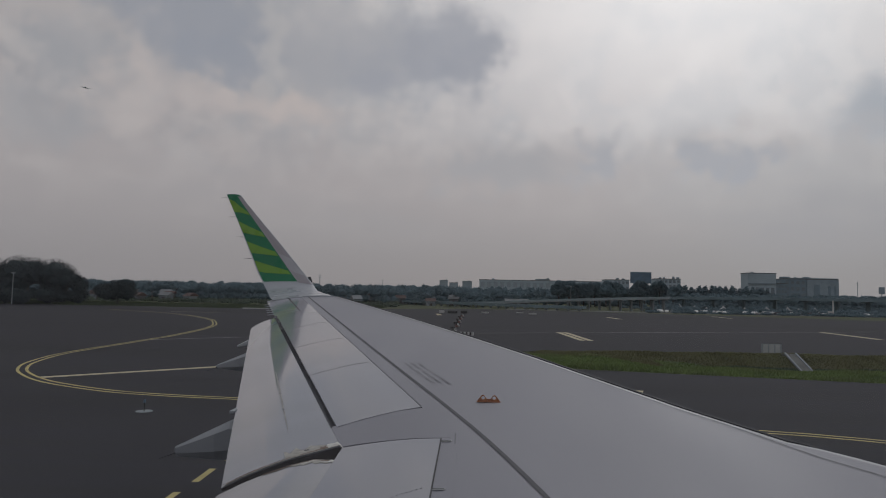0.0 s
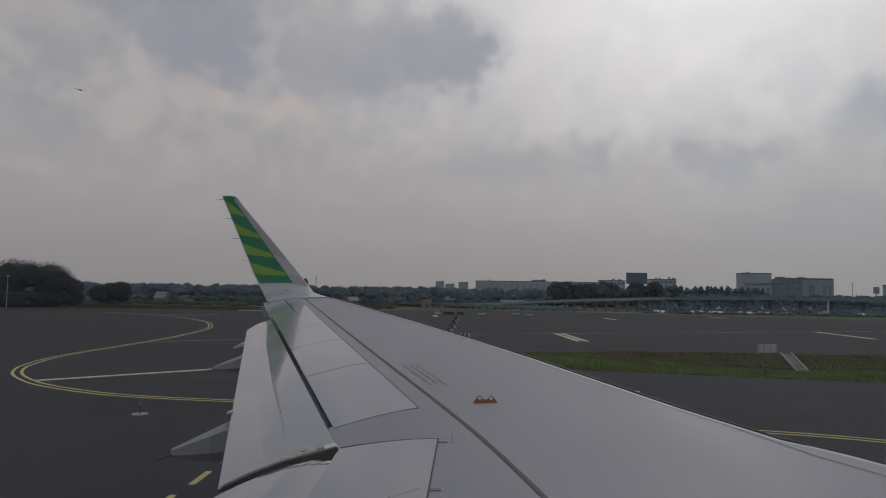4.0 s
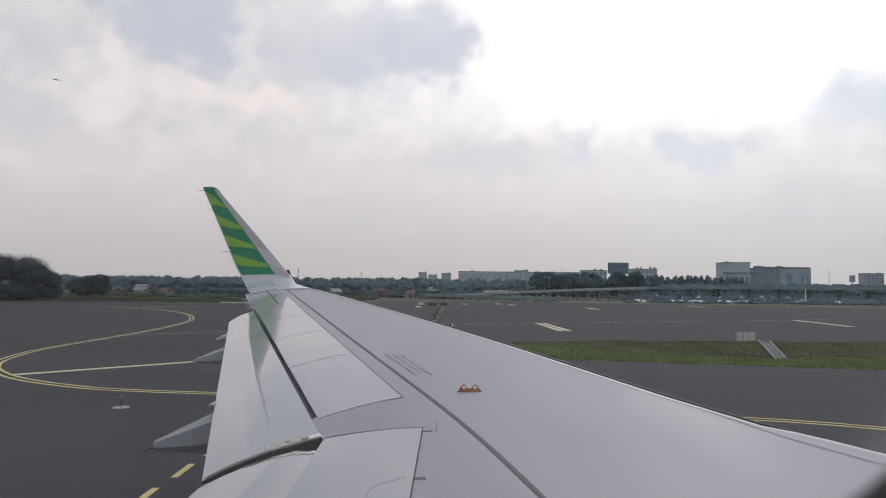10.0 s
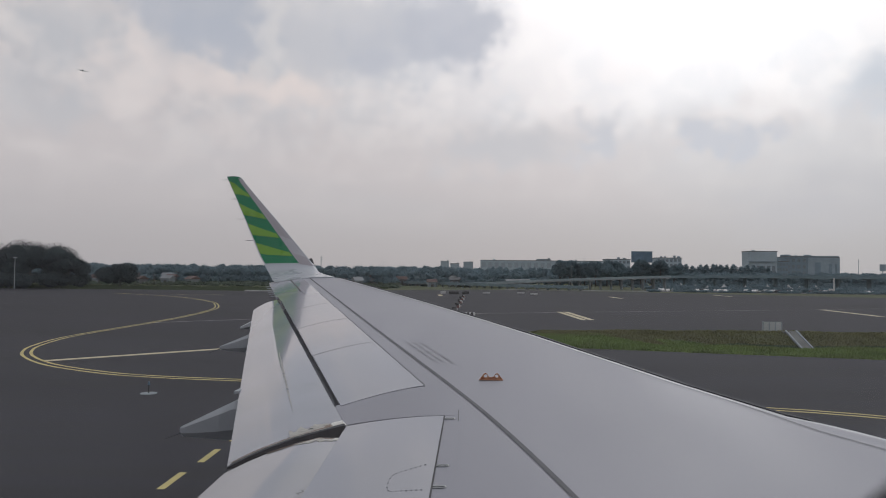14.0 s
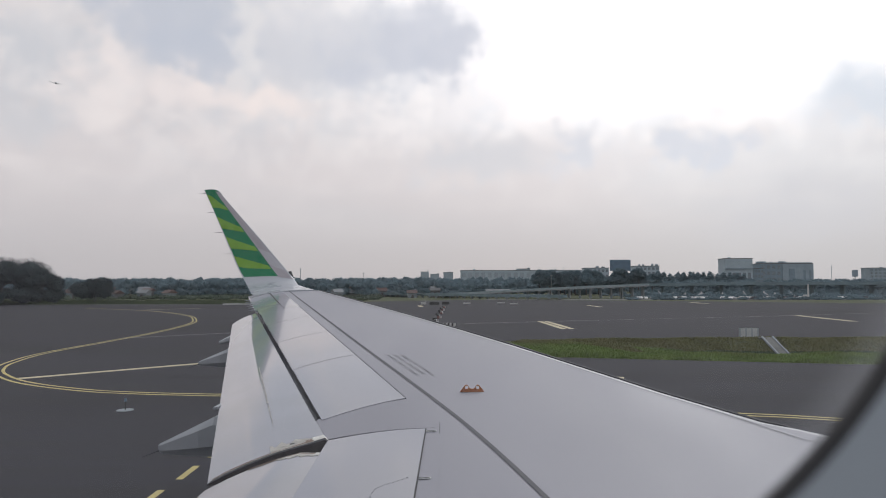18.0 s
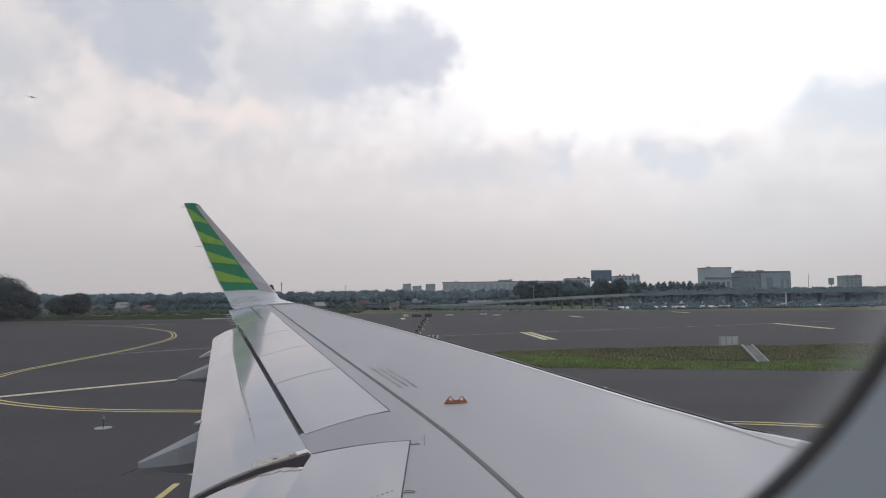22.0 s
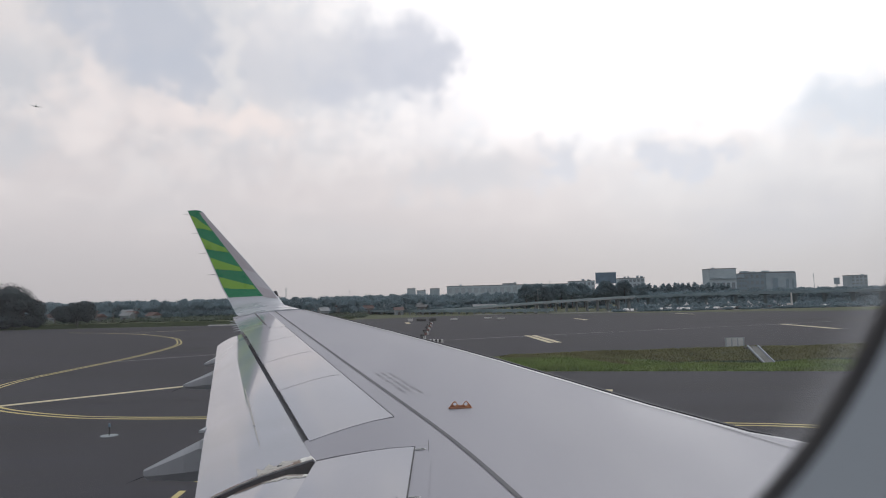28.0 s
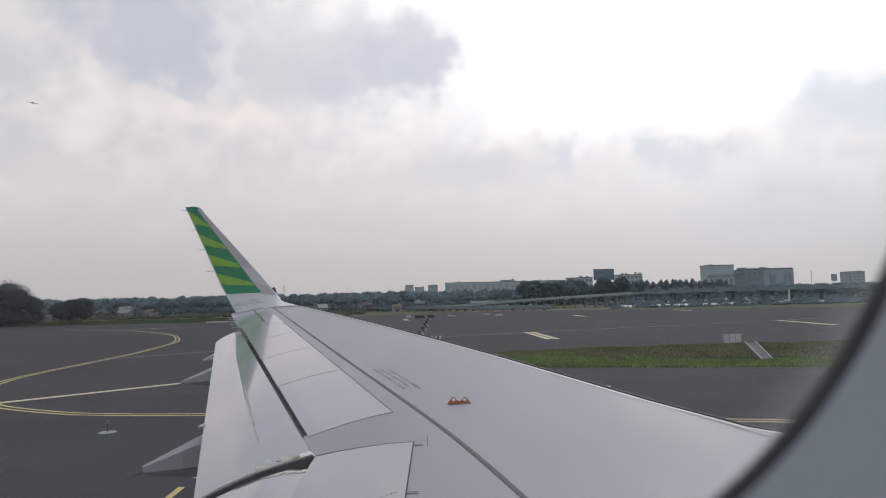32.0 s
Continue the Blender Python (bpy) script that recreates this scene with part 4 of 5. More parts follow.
# hook on the upper skin
base = on_top(0.054, 4.89)
bm = bmesh.new()
side = [(0.086, 0.0), (0.080, 0.007), (0.062, 0.030), (0.052, 0.044), (0.040, 0.049), (0.029, 0.043), (0.017, 0.024), (0.006, 0.020)]
outline = side + [(-x, z) for x, z in reversed(side)]
loops = [outline] + [[(cx + 0.0125 * math.cos(2 * math.pi * k / 14), 0.0285 + 0.0115 * math.sin(2 * math.pi * k / 14)) for k in range(14)] for cx in (-0.039, 0.039)]
edges = []
for ring in loops:
    vs = [bm.verts.new((base.x + x, base.y - 0.005, base.z + z)) for x, z in ring]
    edges += [bm.edges.new((a, b)) for a, b in zip(vs, vs[1:] + vs[:1])]
faces = [g for g in bmesh.ops.triangle_fill(bm, use_beauty=True, edges=edges)["geom"] if isinstance(g, bmesh.types.BMFace)]
more = bmesh.ops.extrude_face_region(bm, geom=faces)["geom"]
bmesh.ops.translate(bm, vec=(0, 0.010, 0), verts=[v for v in more if isinstance(v, bmesh.types.BMVert)])
foot = box(base.x - 0.084, base.x + 0.084, base.y - 0.022, base.y + 0.022, base.z, base.z + 0.005)
bm = merge([bm, foot])
wpart("hook_bracket", bm, M_ORANGE, "orange bracket with two eyes", smooth=False)
# unreadable lettering along the joint, as plain bars
for row in range(3):
    random.seed(5 + row)
    f = 0.02 * row
    while f < (0.96, 0.90, 0.97)[row]:
        w = random.choice((0.012, 0.016, 0.020))
        a = (-0.700 + 0.345 * f + 0.060 * row, 6.36 - 0.93 * f)
        b = (-0.700 + 0.345 * (f + w) + 0.060 * row, 6.36 - 0.93 * (f + w))
        wpart("letter_bar", strip([on_top(*a), on_top(*b)], 0.013, lift=0.003), M_TEXT, "faded lettering bar", skin, smooth=False)
        f += w + random.choice((0.018, 0.022, 0.026, 0.055))


def flap_number():
    cu = bpy.data.curves.new("number", "FONT")
    cu.body, cu.size = "2", 0.06
    tmp = new("tmp_number", cu)
    me = bpy.data.meshes.new_from_object(tmp.evaluated_get(bpy.context.evaluated_depsgraph_get()))
    bpy.data.objects.remove(tmp)
    ob = part("number", me, M_LINE, wing, "painted figure 2")
    x, y = -0.87, 3.13
    ob.matrix_parent_inverse = Matrix.Translation((0, -4, 0))
    ob.matrix_basis = Matrix.Translation((x, y, 3.33 + 0.0892 * y + 0.0349 * x - 0.070)) @ Euler((radians(5), radians(7), radians(-30))).to_matrix().to_4x4()


flap_number()


# ---- the cabin window and the hull round the camera ----
WX, WZ, WA, WB, WY = -0.0606, 4.628, 0.1320, 0.1657, 0.12


def oval(a, b, y, n=240):
    """A rounded-off oval, as cabin windows have."""
    out = []
    for k in range(n):
        c, s = math.cos(2 * math.pi * k / n), math.sin(2 * math.pi * k / n)
        r = (abs(c) ** 2.4 + abs(s) ** 2.4) ** (-1 / 2.4)
        out.append((WX + a * r * c, y, WZ + b * r * s))
    return out


def oval_rings(steps, n=240):
    return loft([oval(WA + d, WB + d, y, n) for d, y in steps], True, False)


window = thing("window_1", "oval cabin window with a black rubber seal and pale reveal", "window", (WX, WY, WZ), kind="structure")


def at_window(ob):
    ob.matrix_parent_inverse = Matrix.Translation((-WX, -WY, -WZ))
    return smooth_shade(ob, 50)


at_window(part("window_seal", oval_rings([(0.0012, WY - 0.0010), (0.0005, WY - 0.0018), (-0.0006, WY - 0.0016), (-0.0011, WY - 0.0004), (-0.0010, WY + 0.0012), (0.0012, WY + 0.002), (0.0012, WY - 0.0010)]), M_GASKET, window, "black rubber seal"))
at_window(part("window_reveal", oval_rings([(0.0, WY + 0.0015), (0.008, WY + 0.008), (0.062, WY + 0.06), (0.07, WY + 0.06), (0.012, WY + 0.002), (0.0, WY + 0.0015)]), M_REVEAL, window, "pale reveal between the panes"))
ring = oval(WA + 0.003, WB + 0.003, WY + 0.004)
pane = at_window(part("pane", loft([ring, [(x, y + 0.0003, z) for x, y, z in ring]], True, False), M_PANE, window, "slightly dusty clear pane"))
bm = bmesh.new()
bm.faces.new([bm.verts.new(p) for p in ring])
bm.to_mesh(pane.data)
bm.free()
pane.visible_shadow = False


def wall_panel(name, y, grow, material, label, x0, x1, z0, z1, n=240):
    ring = oval(WA + grow, WB + grow, y, n)
    out = []
    for x, _, z in ring:
        dx, dz = x - WX, z - WZ
        k = min((x1 - WX) / dx if dx > 1e-6 else (x0 - WX) / dx if dx < -1e-6 else 1e9, (z1 - WZ) / dz if dz > 1e-6 else (z0 - WZ) / dz if dz < -1e-6 else 1e9)
        out.append((WX + dx * k, y, WZ + dz * k))
    mid = [((a[0] * 0.985 + b[0] * 0.015), y - 0.0015, (a[2] * 0.985 + b[2] * 0.015)) for a, b in zip(ring, out)]
    pts, faces = loft([[(x, y + 0.004, z) for x, _, z in ring], ring, mid, out], True, False)
    return tagged(smooth_shade(part(name, (pts, faces), material), 50), label, "wall", kind="structure")


wall_panel("wall_cabin", WY - 0.001, 0.0010, M_LINING, "grey moulded cabin side panel round the window", -3.0, 3.0, 3.4, 5.5)
wall_panel("wall_hull", WY + 0.062, 0.066, M_HULL, "grey painted hull side round the window", -9.0, 9.0, 3.9, 5.2)


def hull():
    """The rest of the barrel: a tube round the cabin, open where the side wall stands."""
    cy, cz, r = WY + 0.062 - 1.95, 4.55, 2.06
    a0 = math.asin(0.65 / r)
    steps = [a0 + (2 * math.pi - 2 * a0) * k / 40 for k in range(41)]
    xs = [-9 + 18 * k / 68 for k in range(69)]
    for name, rr, ma, label in (("wall_barrel", r, M_HULL, "grey painted airliner hull"), ("wall_lining", r - 0.10, M_LINING, "grey cabin lining")):
        rings = [[(x, cy + rr * math.cos(a), cz + rr * math.sin(a)) for a in steps] for x in xs]
        pts, faces = loft(rings, False, False)
        # the windows of the opposite side are open to the sky
        faces = [f for k, f in enumerate(faces) if not (k % 40 in (19, 20) and (k // 40) % 2)]
        tagged(smooth_shade(part(name, (pts, faces), ma), 50), label, "wall", kind="structure")
    bm = bmesh.new()
    for x in (-9, 9):
        vs = [bm.verts.new((x, cy + r * math.cos(a), cz + r * math.sin(a))) for a in steps]
        bm.faces.new(vs)
    tagged(part("wall_bulkhead", bm, M_LINING), "grey bulkheads closing the cabin", "wall", kind="structure")
    tagged(part("floor_cabin", box(-8.95, 8.95, cy - 1.7, cy + 1.72, 3.40, 3.46), M_LINING), "grey cabin floor", "floor", kind="structure")


hull()

# unseen fill lamp added to brighten the lining, standing for the opposite windows
glow = bpy.data.lights.new("cabin_fill", "AREA")
glow.shape, glow.size, glow.size_y, glow.energy, glow.color = "RECTANGLE", 8.0, 0.4, 60, (0.95, 0.97, 1.0)
lamp = new("cabin_fill", glow)
lamp.matrix_world = look((0, -3.65, 4.6), (0, 0, 4.6))


# ---- beyond the apron ----
def raw(name, pts, faces, material, parent=None, label=""):
    """A mesh from plain arrays of loose leaves or blades."""
    me = bpy.data.meshes.new(name)
    me.from_pydata(pts.tolist() if isinstance(pts, np.ndarray) else pts, [], faces.tolist() if isinstance(faces, np.ndarray) else faces)
    return part(name, me, material, parent, label)


def leaf_cloud(rng, lobes, count, size):
    """Small tilted leaves over the shells of round lobes (x, y, z, rx, rz)."""
    w = np.array([l[3] ** 2 for l in lobes])
    pick = rng.choice(len(lobes), count, p=w / w.sum())
    L = np.array(lobes)[pick]
    d = rng.normal(size=(count, 3))
    d[:, 2] = np.where(d[:, 2] < -0.3, -d[:, 2] * 0.5, d[:, 2])
    d /= np.linalg.norm(d, axis=1)[:, None]
    rad = rng.uniform(0.72, 1.06, count)[:, None]
    c = L[:, :3] + d * rad * np.stack([L[:, 3], L[:, 3], L[:, 4]], 1)
    a = rng.normal(size=(count, 3))
    a /= np.linalg.norm(a, axis=1)[:, None]
    b = np.cross(a, d + 0.6 * rng.normal(size=(count, 3)))
    b /= np.linalg.norm(b, axis=1)[:, None]
    s = (size * rng.uniform(0.6, 1.4, count))[:, None]
    pts = np.stack([c - a * s, c - b * s * 0.6, c + a * s, c + b * s * 0.6], 1).reshape(-1, 3)
    return pts, np.arange(4 * count).reshape(-1, 4)


def ball():
    bm = bmesh.new()
    bmesh.ops.create_icosphere(bm, subdivisions=2, radius=1)
    v = np.array([tuple(p.co) for p in bm.verts])
    bm.verts.index_update()
    f = np.array([[q.index for q in p.verts] for p in bm.faces])
    bm.free()
    return v, f


BALL_V, BALL_F = ball()


def core_blobs(rng, lobes, k=0.86):
    """Lumpy inner masses that keep a crown from being see-through."""
    L = np.array(lobes)
    n = len(BALL_V)
    r = k * (1 + rng.normal(0, 0.13, (len(L), n, 1)))
    v = L[:, None, :3] + BALL_V[None] * r * np.stack([L[:, 3], L[:, 3], L[:, 4]], 1)[:, None]
    f = BALL_F[None] + (np.arange(len(L)) * n)[:, None, None]
    return v.reshape(-1, 3), f.reshape(-1, 3)


def foliage(name, rng, lobes, count, size, material, parent=None, k=0.72):
    """Leaves over lumpy cores, in one mesh."""
    pts, faces = leaf_cloud(rng, lobes, count, size)
    cp, cf = core_blobs(rng, lobes, k)
    me = bpy.data.meshes.new(name)
    me.from_pydata(np.concatenate([pts, cp]).tolist(), [], faces.tolist() + (cf + len(pts)).tolist())
    return part(name, me, material, parent)


def make_tree(seed, height, width, at, label, count=2600, leaf=0.30, trunk=0.28, lobes=11, material=None, group="", skirt=0):
    rng = np.random.default_rng(seed)
    t = thing("tree", label, "tree", at, group)
    ls = []
    for k in range(lobes):
        a, r = rng.uniform(0, 6.28), width * 0.5 * math.sqrt(rng.uniform(0, 0.62))
        high = 1 - (r / (width * 0.5)) ** 2 * 0.55
        rx = width * rng.uniform(0.15, 0.24)
        ls.append((r * math.cos(a), r * math.sin(a), height * (0.30 + 0.46 * high * rng.uniform(0.25, 1.0)), rx, rx * rng.uniform(0.7, 0.95)))
    for k in range(skirt):
        a = 6.283 * k / skirt + rng.uniform(-0.2, 0.2)
        rx = width * rng.uniform(0.14, 0.20)
        ls.append((width * 0.36 * math.cos(a), width * 0.36 * math.sin(a), height * rng.uniform(0.14, 0.22), rx, height * rng.uniform(0.16, 0.22)))
    top = max(l[2] + l[4] for l in ls)
    ls = [(x, y, z * height / top, rx, rz * height / top) for x, y, z, rx, rz in ls]
    foliage("crown", rng, ls, count, leaf, material or M_LEAF, t)
    stem = part("trunk", rod((0, 0, -0.2), (0.1, 0, height * 0.45), trunk, trunk * 0.55, 9), M_BARK, t)
    for k in range(4):
        x, y, z, rx, rz = ls[k]
        part("limb", rod((0.05, 0, height * 0.28), (x * 0.8, y * 0.8, z), trunk * 0.45, trunk * 0.15, 6), M_BARK, stem)
    return t


# the dark old trees at the apron's far edge
make_tree(1, 11.8, 19, (-112, 163, 0), "large dark spreading tree at the edge of the apron", 26000, 0.18, 0.5, 26, skirt=11)
make_tree(2, 10.6, 17, (-129, 165, 0), "large dark spreading tree with a rounded crown", 22000, 0.18, 0.5, 22, skirt=11)
make_tree(3, 8.6, 11, (-104.5, 166, 0), "dark leafy tree beside a larger one", 14000, 0.18, 0.35, 13, skirt=11)
make_tree(4, 6.6, 10.5, (-91, 167, 0), "low dark tree with a flat crown and short trunk", 11000, 0.17, 0.28, 13, skirt=0)
make_tree(5, 10.5, 15, (-143, 168, 0), "large dark tree with thick foliage", 3500, 0.3, 0.45, 14, skirt=11)

row_tree = [make_tree(20 + k, 11.0 - k, 9.0, (38 + 5.2 * k, 292 + 3 * k, 0), "dense dark tree in a row behind the viaduct", 2600, 0.40, 0.3, 9, M_LEAF3, "trees behind the viaduct") for k in range(3)]
random.seed(8)
for k in range(14):
    src = row_tree[k % 3]
    copy_thing(src, pose(36 + 3.6 * k + random.uniform(-1, 1), 296 + random.uniform(-6, 10), 0, 0, 0, random.uniform(0, 360)) @ Matrix.Diagonal((1.0, 1.0, random.uniform(0.92, 1.08), 1)))


def make_conifer(seed, height, at, label, group):
    rng = np.random.default_rng(seed)
    t = thing("conifer", label, "tree", at, group)
    ls = [(rng.uniform(-0.3, 0.3), rng.uniform(-0.3, 0.3), height * f, height * 0.24 * (1.12 - f), height * 0.11) for f in (0.2, 0.32, 0.44, 0.56, 0.68, 0.8, 0.9)]
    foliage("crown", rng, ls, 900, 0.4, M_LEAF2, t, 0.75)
    part("trunk", rod((0, 0, -0.2), (0, 0, height * 0.95), 0.3, 0.05, 7), M_BARK, t)
    return t


con = make_conifer(50, 13.5, (160, 470, 0), "pointed conifer in a distant row", "distant conifers")
random.seed(19)
for k in range(40):
    h = random.uniform(0.84, 1.02) + (0.08 if k < 6 else 0)
    copy_thing(con, pose(134 + 1.5 * k + random.uniform(-0.5, 0.5), 466 + (k % 3) * 4, 0, 0, 0, k * 40) @ Matrix.Diagonal((1.9, 1.9, h, 1)))


# far woods along the skyline
def far_woods():
    rng = np.random.default_rng(77)
    lobes = []
    for k in range(2700):
        y = 250 + 330 * rng.uniform() ** 1.2
        b = rng.uniform(-1.3, 1.0)
        x = y * b
        if 0 < x < 130 and y < 300:
            continue
        top = 4.2 + y * rng.uniform(0.003, 0.0125) * (1.0 if b < 0.1 else 0.75)
        r = rng.uniform(1.5, 3.6)
        lobes.append((x, y, top * 0.68, r, top * 0.33))
        lobes.append((x + rng.uniform(-1.5, 1.5), y - 0.8, top * 0.26, r * 1.15, top * 0.32))
        if rng.uniform() < 0.3:
            lobes.append((x + rng.uniform(-2, 2), y, top * 0.86, r * 0.55, top * 0.2))
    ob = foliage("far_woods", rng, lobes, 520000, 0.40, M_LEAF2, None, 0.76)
    tagged(ob, "hazy dark green woods along the skyline", "trees", kind="stuff")
    lobes = []
    for k in range(900):
        y = rng.uniform(212, 262)
        x = y * rng.uniform(-1.3, -0.12)
        lobes.append((x, y, 0.3, rng.uniform(0.8, 2.2), rng.uniform(0.35, 1.3)))
    ob = foliage("field_scrub", rng, lobes, 50000, 0.22, M_SCRUB, None, 0.62)
    tagged(ob, "dull green scrub dotted over the field", "bushes", kind="stuff")


far_woods()


# ---- buildings ----
def at_base(ob, root):
    ob.matrix_parent_inverse = Matrix.Translation(-root.location)
    return ob


def block(name, x0, x1, y, z1, deep, material, label, rows=0, cols=0, roof_bits=0, category="building", base=-0.1, pane=0.6, glass=None):
    """A flat-roofed building with rows of windows on the side towards the field."""
    root = thing(name, label, category, ((x0 + x1) / 2, y + deep / 2, base))
    at_base(part("wall", box(x0, x1, y, y + deep, base, z1), material, root), root)
    at_base(part("roof", box(x0 - 0.3, x1 + 0.3, y - 0.3, y + deep + 0.3, z1, z1 + 0.5), M_ROOFG, root), root)
    if rows:
        w, h = (x1 - x0) / cols, (z1 - 1.0) / rows
        me = None
        for r in range(rows):
            for c in range(cols):
                cx, cz = x0 + w * (c + 0.5), 1.0 + h * (r + 0.5)
                if me is None:
                    ob = part("window", box(-w * pane / 2, w * pane / 2, -0.12, 0.05, -h * 0.27, h * 0.27), glass or M_GLASS, root)
                    me = ob.data
                else:
                    ob = part("window", me, glass or M_GLASS, root)
                ob.matrix_parent_inverse = Matrix.Translation(-root.location)
                ob.location = (cx, y - 0.02, cz)
    random.seed(int(abs(x0) * 10))
    for k in range(roof_bits):
        x = random.uniform(x0 + 1, x1 - 2)
        at_base(part("roof_unit", box(x, x + random.uniform(0.8, 2.2), y + 2, y + 4, z1 + 0.5, z1 + random.uniform(1.1, 2.2), 0.05), M_WALL2, root), root)
    return root


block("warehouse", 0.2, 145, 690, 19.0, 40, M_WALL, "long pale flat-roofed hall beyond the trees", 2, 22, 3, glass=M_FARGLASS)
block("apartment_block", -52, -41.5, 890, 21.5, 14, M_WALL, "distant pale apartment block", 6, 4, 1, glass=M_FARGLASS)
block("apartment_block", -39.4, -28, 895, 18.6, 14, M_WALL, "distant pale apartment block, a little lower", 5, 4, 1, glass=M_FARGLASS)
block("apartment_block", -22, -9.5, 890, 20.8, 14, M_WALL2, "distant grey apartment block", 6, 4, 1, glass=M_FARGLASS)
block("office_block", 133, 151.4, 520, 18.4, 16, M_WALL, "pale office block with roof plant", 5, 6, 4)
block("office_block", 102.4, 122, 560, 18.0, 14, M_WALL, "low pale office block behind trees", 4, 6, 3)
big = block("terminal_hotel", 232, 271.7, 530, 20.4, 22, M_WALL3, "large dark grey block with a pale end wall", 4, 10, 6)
at_base(part("wall_panel", box(248.5, 271.9, 529.4, 530, 1.5, 20.2), M_WALL2, big, "pale end wall"), big)
for x0, x1, z0, z1 in ((253.5, 257.6, 3.0, 16.5), (264.2, 266.0, 4.0, 15.5), (268.6, 269.8, 4.0, 15.5)):
    at_base(part("niche", box(x0, x1, 529.1, 529.4, z0, z1), M_WALL3, big, "dark window strip"), big)
at_base(part("stair_head", box(232.4, 236.4, 533, 540, 20.9, 22.4, 0.1), M_WALL3, big), big)
at_base(part("roof_rail", box(236.4, 271.5, 530.2, 530.4, 20.9, 21.5), M_WALL3, big), big)
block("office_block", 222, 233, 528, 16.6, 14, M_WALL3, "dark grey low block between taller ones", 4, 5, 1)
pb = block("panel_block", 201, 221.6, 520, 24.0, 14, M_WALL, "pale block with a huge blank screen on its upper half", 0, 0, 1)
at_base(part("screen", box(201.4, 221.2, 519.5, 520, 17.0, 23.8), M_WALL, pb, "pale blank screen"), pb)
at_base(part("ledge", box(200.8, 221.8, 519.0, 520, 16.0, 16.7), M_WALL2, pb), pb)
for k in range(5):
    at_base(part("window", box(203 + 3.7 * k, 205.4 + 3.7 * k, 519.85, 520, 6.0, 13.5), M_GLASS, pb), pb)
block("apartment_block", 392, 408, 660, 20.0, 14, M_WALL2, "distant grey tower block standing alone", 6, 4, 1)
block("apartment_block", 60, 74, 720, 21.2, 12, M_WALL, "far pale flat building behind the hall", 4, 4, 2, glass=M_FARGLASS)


def billboard(x0, x1, y, z0, z1, label):
    root = thing("billboard", label, "billboard", ((x0 + x1) / 2, y, 0))
    at_base(part("board", box(x0, x1, y, y + 0.8, z0, z1, 0.06), M_BLUE, root), root)
    at_base(part("frame", merge([box(x0 - 0.2, x1 + 0.2, y - 0.05, y + 0.9, z1, z1 + 0.25), box(x0 - 0.2, x1 + 0.2, y - 0.05, y + 0.9, z0 - 0.25, z0)]), M_WALL2, root), root)
    for k in range(3):
        x = x0 + (x1 - x0) * (0.15 + 0.35 * k)
        at_base(part("post", rod((x, y + 0.5, -0.1), (x, y + 0.5, z0), 0.3, 0.3, 8), M_WALL2, root), root)


billboard(92.2, 104.8, 420, 13.2, 19.6, "dark blue billboard on steel posts above trees")


def pole_sign(x, y, z, label):
    root = thing("sign_post", label, "sign", (x, y, 0))
    part("post", rod((0, 0, -0.1), (0, 0, z), 0.28, 0.2, 8), M_WALL2, root)
    part("board", box(-1.3, 1.3, -0.3, 0.3, z - 3.2, z, 0.05), M_WALL2, root, "dark board")


pole_sign(189, 330, 11.4, "tall dark sign on a single post")


def mast(x, y, z, label, r=0.18, arms=2):
    root = thing("mast", label, "mast", (x, y, 0))
    part("pole", rod((0, 0, -0.1), (0, 0, z), r, r * 0.4, 7), M_WALL2, root)
    for k in range(arms):
        part("arm", rod((-0.9, 0, z * (0.93 - 0.08 * k)), (0.9, 0, z * (0.93 - 0.08 * k)), 0.09, 0.09, 6), M_WALL2, root)


mast(-94.8, 400, 14.6, "thin telecom mast with short arms", 0.35)
mast(269.7, 500, 18.5, "thin telecom mast beside a hotel block", 0.3)
mast(-60, 420, 12.5, "thin telecom mast above the woods", 0.2, 1)
mast(-20, 480, 12.5, "thin far mast above the woods", 0.2, 1)
mast(97, 640, 22.0, "slim mast behind the hall", 0.25, 1)


def lamp_post(x, y, z):
    root = thing("lamp_post", "pale slim lamp post at the apron's edge", "lamp post", (x, y, 0), "apron lamp posts")
    part("pole", rod((0, 0, -0.1), (0, 0, z), 0.10, 0.06, 8), M_CONC, root)
    part("lamp_head", box(-0.45, 0.45, -0.2, 0.2, z, z + 0.22, 0.04), M_CONC, root)


for x, y, z in ((-108, 152, 7.2), (-124, 152, 6.4), (-70, 230, 7.5), (35, 262, 8)):
    lamp_post(x, y, z)


